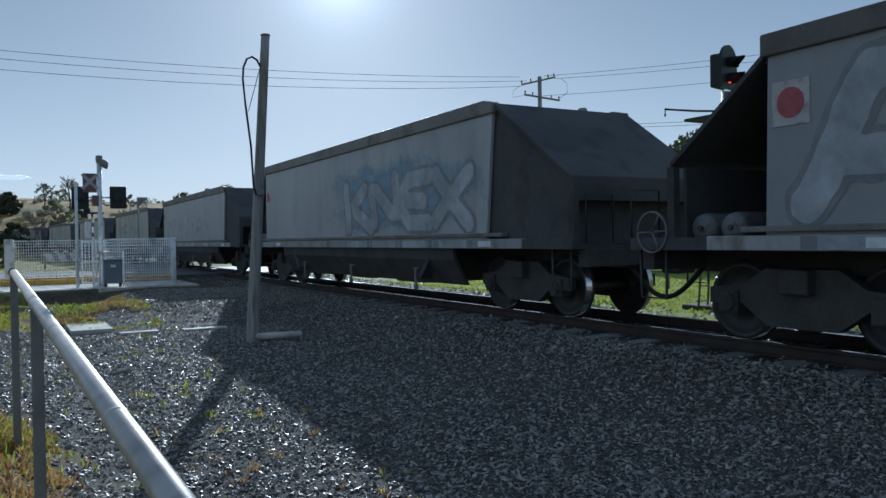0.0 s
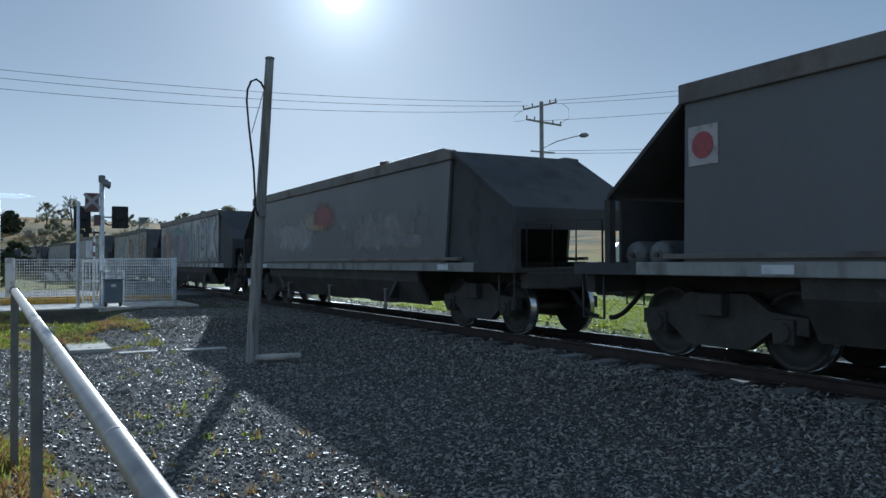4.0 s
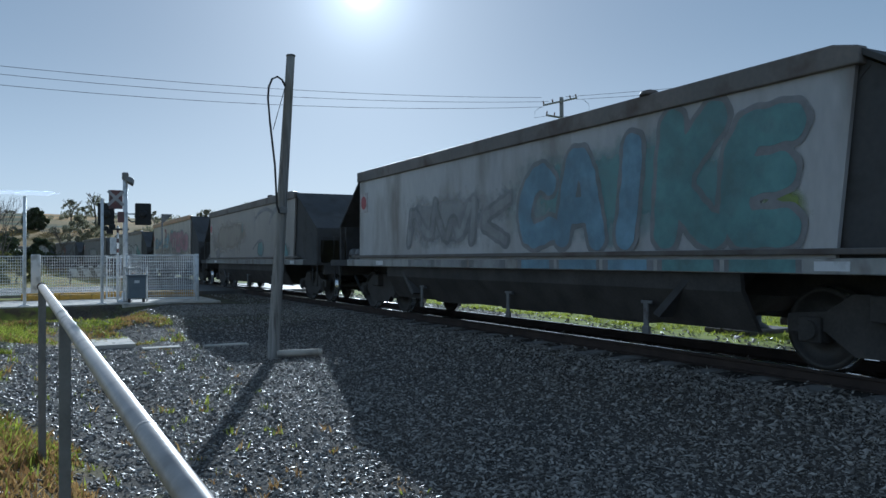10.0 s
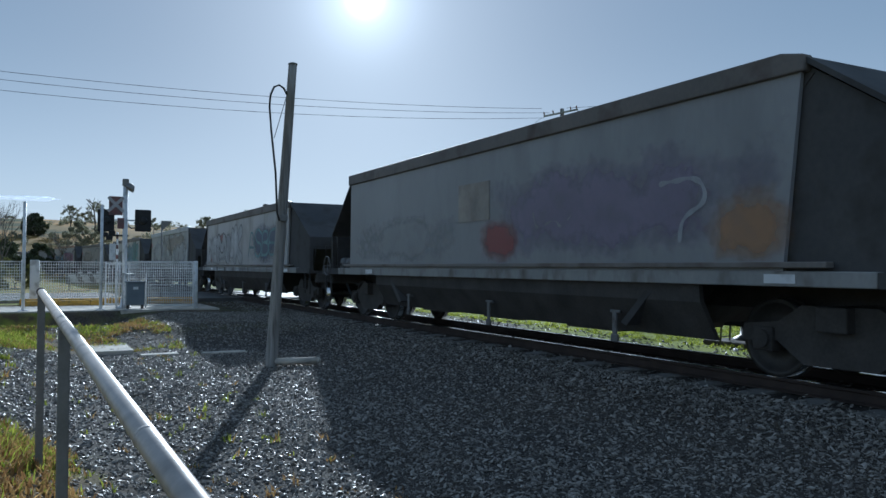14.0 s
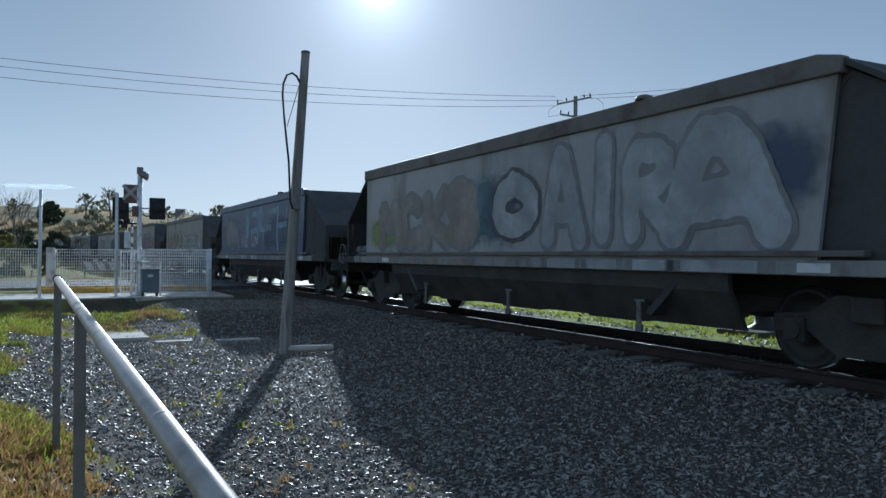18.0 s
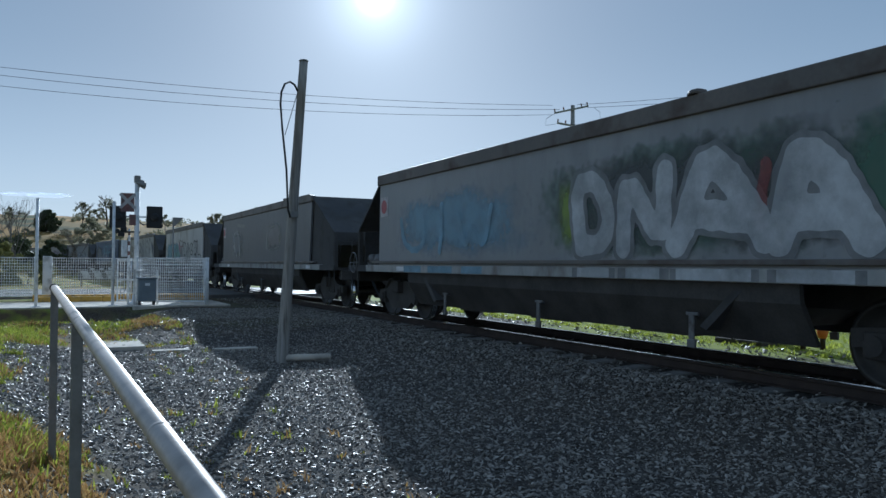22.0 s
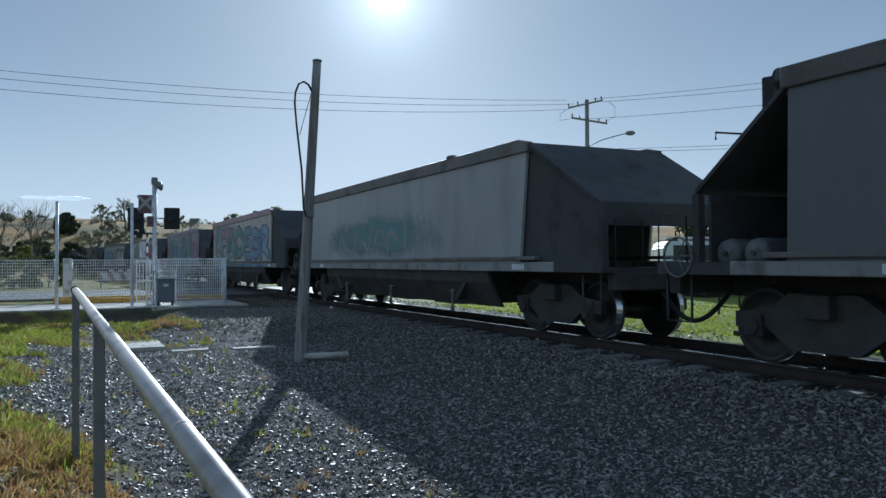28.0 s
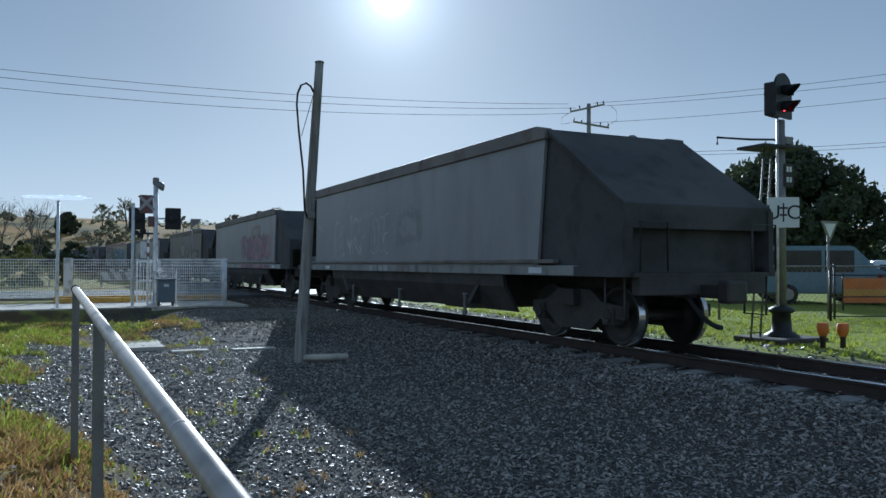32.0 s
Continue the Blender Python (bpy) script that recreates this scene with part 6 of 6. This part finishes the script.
decorate(8, "soot", None, ("C", 0.15, 0.3, 1.4, 2.4, "dark"), ("S", [(0.168, 1.81), (0.19, 1.7), (0.21, 1.46)], 0.14, "grey"), ("S", [(0.2, 2.44), (0.235, 2.2), (0.25, 1.9), (0.255, 1.5)], 0.16, "grey"), ("S", [(0.22, 2.6), (0.33, 2.5)], 0.12, "brown"), ("L", "I", 0.55, 0.62, 1.6, 2.4, "grey", None, 0.1), ("C", 0.6, 0.75, 1.6, 2.4, "brown"))
decorate(9, None, None, ("C", 0.03, 0.42, 1.3, 2.3, "sky"), ("C", 0.38, 0.53, 1.39, 2.4, "pink"), ("P", 0.452, 0.518, 1.49, 1.99, "dark", None), ("C", 0.43, 0.52, 2.05, 2.35, "white"), ("L", "S", 0.06, 0.154, 1.36, 2.2, "sky", "teal", 0.3), ("L", "O", 0.16, 0.27, 1.37, 2.2, "sky", "teal", 0.34), ("L", "A", 0.286, 0.431, 1.34, 2.2, "teal", "sky", 0.36), ("L", "BACEL", 0.529, 0.943, 1.3, 2.12, "silver", "black", 0.40))
decorate(10, None, None, ("C", 0.03, 0.15, 1.3, 2.0, "lime"), ("C", 0.40, 0.5, 1.36, 2.5, "teal"), ("C", 0.44, 0.56, 1.36, 2.5, "blue"), ("C", 0.91, 0.985, 1.6, 2.5, "blue"), ("L", "MCK", 0.078, 0.341, 1.34, 2.35, "tan", "dark", 0.38), ("L", "S", 0.341, 0.435, 1.32, 2.45, "tan", "dark", 0.44), ("L", "O", 0.475, 0.59, 1.5, 2.5, "silver", "black", 0.46), ("L", "AIR", 0.6, 0.825, 1.36, 2.55, "silver", "dark", 0.40), ("L", "A", 0.81, 0.945, 1.35, 2.5, "silver", "dark", 0.48))
decorate(11, "blue", "blue", ("C", 0.0, 0.35, 1.3, 2.7, "dark"), ("C", 0.55, 0.98, 1.3, 2.4, "blue"), ("S", [(0.40, 1.98), (0.40, 2.75)], 0.5, "sky"), ("S", [(0.47, 2.6), (0.60, 2.55)], 0.17, "sky"), ("S", [(0.57, 2.6), (0.55, 2.05)], 0.5, "sky"), ("S", [(0.47, 2.02), (0.68, 2.06)], 0.19, "sky"), ("S", [(0.6, 1.34), (0.6, 1.99)], 0.13, "sky"), ("S", [(0.658, 2.57), (0.759, 2.62)], 0.17, "sky"),
         ("S", [(0.757, 1.37), (0.748, 2.0), (0.764, 2.82)], 0.19, "sky"), ("S", [(0.754, 2.08), (0.841, 2.12)], 0.17, "sky"), ("S", [(0.84, 2.36), (0.85, 2.84)], 0.16, "sky"), ("S", [(0.2, 1.4), (0.19, 2.0)], 0.12, "sky"), ("S", [(0.28, 1.4), (0.26, 2.1)], 0.12, "sky"), ("L", "NOU", 0.323, 0.414, 1.42, 1.92, "white", None, 0.2), ("L", "UN", 0.452, 0.538, 1.43, 1.98, "white", None, 0.2))
decorate(12, "dark", None, ("L", "WNMA", 0.06, 0.5, 1.4, 2.4, "tan", "black", 0.36), ("L", "SECON", 0.55, 0.95, 1.35, 2.1, "silver", "dark", 0.3))
decorate(13, "dark", None, ("C", 0.04, 0.42, 1.35, 2.1, "grey"), ("P", 0.434, 0.518, 1.94, 2.57, "tan", None), ("C", 0.5, 0.98, 1.35, 2.6, "purple"), ("C", 0.5, 0.58, 1.3, 1.9, "red"), ("L", "W", 0.62, 0.70, 1.7, 1.95, "grey", None, 0.12), ("S", [(0.84, 2.15), (0.89, 2.19), (0.90, 1.9), (0.868, 1.75), (0.865, 1.48)], 0.05, "silver"), ("C", 0.9, 0.985, 1.27, 1.95, "orange"))
decorate(14, None, None, ("C", 0.0, 0.5, 1.3, 2.4, "silver"), ("C", 0.05, 0.1, 1.35, 1.95, "red"), ("L", "DE", 0.01, 0.174, 1.38, 2.3, "silver", "grey", 0.36), ("L", "M", 0.174, 0.314, 1.36, 2.4, "silver", "black", 0.36), ("C", 0.2, 0.29, 2.1, 2.4, "red"), ("L", "NK", 0.32, 0.52, 1.35, 2.5, "silver", "dark", 0.4), ("C", 0.6, 0.98, 1.3, 2.5, "blue"), ("L", "ASBET", 0.60, 0.96, 1.5, 2.3, "teal", None, 0.12))
decorate(15, "grey", "silver", ("C", 0.0, 0.65, 1.26, 2.6, "silver"), ("C", 0.4, 0.98, 1.9, 2.85, "tan"), ("C", 0.62, 0.98, 1.27, 2.4, "silver"), ("S", [(0.36, 2.7), (0.358, 1.8)], 0.12, "dark"), ("S", [(0.40, 2.8), (0.44, 2.2), (0.45, 1.9)], 0.4, "dark"), ("S", [(0.42, 1.9), (0.45, 1.35)], 0.2, "dark"), ("S", [(0.545, 2.85), (0.55, 2.5), (0.575, 2.3), (0.578, 1.8)], 0.26, "black"),
         ("S", [(0.59, 1.95), (0.635, 1.7), (0.60, 1.4)], 0.16, "black"), ("S", [(0.76, 1.3), (0.80, 1.8)], 0.3, "dark"), ("S", [(0.1, 1.5), (0.2, 1.5)], 0.16, "dark"), ("L", "R", 0.6, 0.7, 2.1, 2.7, "grey", None, 0.12))
decorate(16, None, None, ("C", 0.2, 0.52, 1.4, 2.3, "grey"), ("C", 0.5, 0.96, 1.35, 2.6, "teal"), ("L", "NWK", 0.217, 0.517, 1.42, 2.1, "grey", "dark", 0.24), ("L", "CAI", 0.54, 0.787, 1.36, 2.55, "sky", "dark", 0.42), ("L", "KE", 0.787, 0.953, 1.3, 2.65, "teal", "dark", 0.46), ("C", 0.92, 0.95, 1.5, 1.8, "lime"))
decorate(17, "brown", None, ("C", 0.02, 0.55, 1.4, 2.6, "tan"), ("C", 0.64, 0.71, 1.27, 1.7, "teal"), ("C", 0.1, 0.16, 1.27, 1.6, "dark"), ("S", [(0.62, 2.45), (0.66, 2.66), (0.74, 2.76), (0.80, 2.6)], 0.12, "dark"), ("S", [(0.85, 2.72), (0.80, 2.55), (0.775, 2.3)], 0.16, "dark"), ("S", [(0.62, 2.7), (0.625, 2.1)], 0.07, "dark"), ("S", [(0.6, 1.5), (0.66, 1.75), (0.705, 1.78), (0.70, 1.3)], 0.08, "dark"),
         ("L", "I", 0.46, 0.49, 2.1, 2.4, "teal", None, 0.4), ("S", [(0.05, 1.9), (0.09, 1.7), (0.1, 1.4)], 0.06, "dark"), ("C", 0.84, 0.95, 1.27, 1.6, "teal"))
decorate(18, "beige", "orange", ("C", 0.02, 0.99, 1.26, 1.8, "brown"), ("C", 0.5, 0.62, 2.3, 2.7, "teal"), ("L", "SMUG", 0.062, 0.464, 1.80, 2.32, "sky", "dark", 0.34), ("L", "B", 0.426, 0.489, 2.14, 2.54, "sky", "dark", 0.34), ("S", [(0.372, 2.8), (0.41, 2.62), (0.385, 2.42)], 0.24, "red"), ("P", 0.476, 0.545, 1.49, 2.12, "dark", "silver"), ("L", "MT", 0.508, 0.66, 1.84, 2.6, "pink", "dark", 0.44), ("L", "ERS", 0.66, 0.95, 1.6, 2.5, "pink", "dark", 0.4))
decorate(19, "dark", None, ("C", 0.09, 0.16, 1.4, 2.1, "grey"), ("L", "NTU", 0.148, 0.32, 1.35, 2.2, "silver", "black", 0.42), ("L", "RE", 0.32, 0.49, 1.35, 2.4, "silver", "black", 0.42), ("L", "TTNE", 0.511, 0.84, 1.3, 2.12, "silver", "black", 0.46), ("C", 0.52, 0.84, 1.27, 1.6, "purple"), ("C", 0.84, 0.95, 1.27, 1.85, "teal"), ("C", 0.83, 0.90, 1.5, 2.1, "teal"))
decorate(20, "soot", None, ("C", 0.2, 0.7, 1.4, 2.2, "grey"), ("L", "NEWS", 0.3, 0.6, 1.4, 2.0, "grey", None, 0.2))
decorate(21, "soot", None, ("C", 0.12, 0.5, 1.4, 2.2, "grey"), ("L", "WIO", 0.209, 0.395, 1.47, 2.15, "grey", None, 0.22), ("C", 0.37, 0.47, 1.85, 2.35, "tan"), ("C", 0.44, 0.55, 1.95, 2.55, "red"), ("S", [(0.45, 2.0), (0.49, 1.97)], 0.12, "orange"), ("C", 0.55, 0.95, 1.4, 2.1, "brown"), ("L", "TAKE", 0.6, 0.9, 1.5, 2.1, "dark", "brown", 0.2))
decorate(22, None, None, ("C", 0.0, 0.6, 1.6, 2.85, "teal"), ("C", 0.25, 0.6, 1.3, 2.3, "purple"), ("L", "C", 0.022, 0.13, 1.34, 2.5, "purple", "dark", 0.44), ("L", "A", 0.123, 0.213, 1.34, 2.62, "orange", "grey", 0.46), ("L", "U", 0.215, 0.30, 1.33, 2.65, "purple", "dark", 0.46), ("L", "DER", 0.31, 0.56, 1.35, 2.4, "purple", "dark", 0.40), ("S", [(0.6, 1.27), (0.60, 2.75)], 0.34, "teal"),
         ("L", "I", 0.613, 0.674, 1.34, 2.2, "silver", "black", 0.7), ("L", "IC", 0.674, 0.793, 1.34, 2.55, "silver", "black", 0.56), ("L", "HK", 0.793, 0.96, 1.34, 2.7, "silver", "black", 0.5))
decorate(23, "dark", None, ("C", 0.3, 0.56, 1.3, 2.6, "dark"), ("C", 0.49, 0.54, 1.3, 2.7, "green"), ("L", "AEA", 0.03, 0.425, 1.33, 2.5, "silver", "dark", 0.36), ("L", "R", 0.425, 0.53, 1.3, 2.75, "silver", "black", 0.46), ("L", "D", 0.544, 0.65, 1.33, 2.55, "peach", "black", 0.46), ("L", "ANC", 0.65, 0.87, 1.33, 2.45, "silver", "black", 0.42), ("L", "ER", 0.872, 0.965, 1.33, 2.6, "peach", "green", 0.46), ("L", "19", 0.6, 0.645, 2.52, 2.82, "white", None, 0.12))
decorate(24, "grey", None, ("C", 0.4, 0.98, 1.3, 2.7, "sky"), ("L", "KNEX", 0.5, 0.95, 1.36, 2.4, "silver", "dark", 0.34))
decorate(25, "grey", None, ("L", "MIKOWAN", 0.1, 0.8, 1.4, 2.2, "silver", None, 0.3))
decorate(26, None, None, ("L", "SERONI", 0.2, 0.8, 1.4, 2.2, "silver", None, 0.3))
# only some wagons carry the white plate with the red disc
for k in (0, 1, 2, 3, 6, 9, 10, 11, 12, 13, 14):
    for o in [c for c in wagons[k].children_recursive if c.name.split(".")[0] in ("disc_plate", "red_disc")]:
        bpy.data.objects.remove(o)
# nor has every wagon a hand wheel on the near side
for k in (0, 1, 5, 8, 12, 14, 16, 17, 18, 19, 20, 22):
    for o in [c for c in wagons[k].children if c.name.split(".")[0] == "hand_wheel"]:
        bpy.data.objects.remove(o)


def motions():
    times = [0.5 * i for i in range(65)]
    for k, w in enumerate(wagons):
        walk(w, [(t, wagon_pose(k, t)[0]) for t in times])
        near = [t for t in (i / 30 for i in range(961)) if 0.5 < wagon_pose(k, t)[1] < 27]
        if not near:
            continue
        for b in w.children:
            if not b.name.startswith("bogie"):
                continue
            for ws in b.children:
                y = ws.matrix_basis.translation.y
                rows = [(t, pose(0, y, WHEEL_R, -math.degrees((train_s(t) - train_s(near[0])) / WHEEL_R))) for t in near]
                if near[0] > 0:
                    rows.insert(0, (0.0, rows[0][1]))
                if near[-1] < 32:
                    rows.append((32.0, rows[-1][1]))
                walk(ws, rows)


motions()
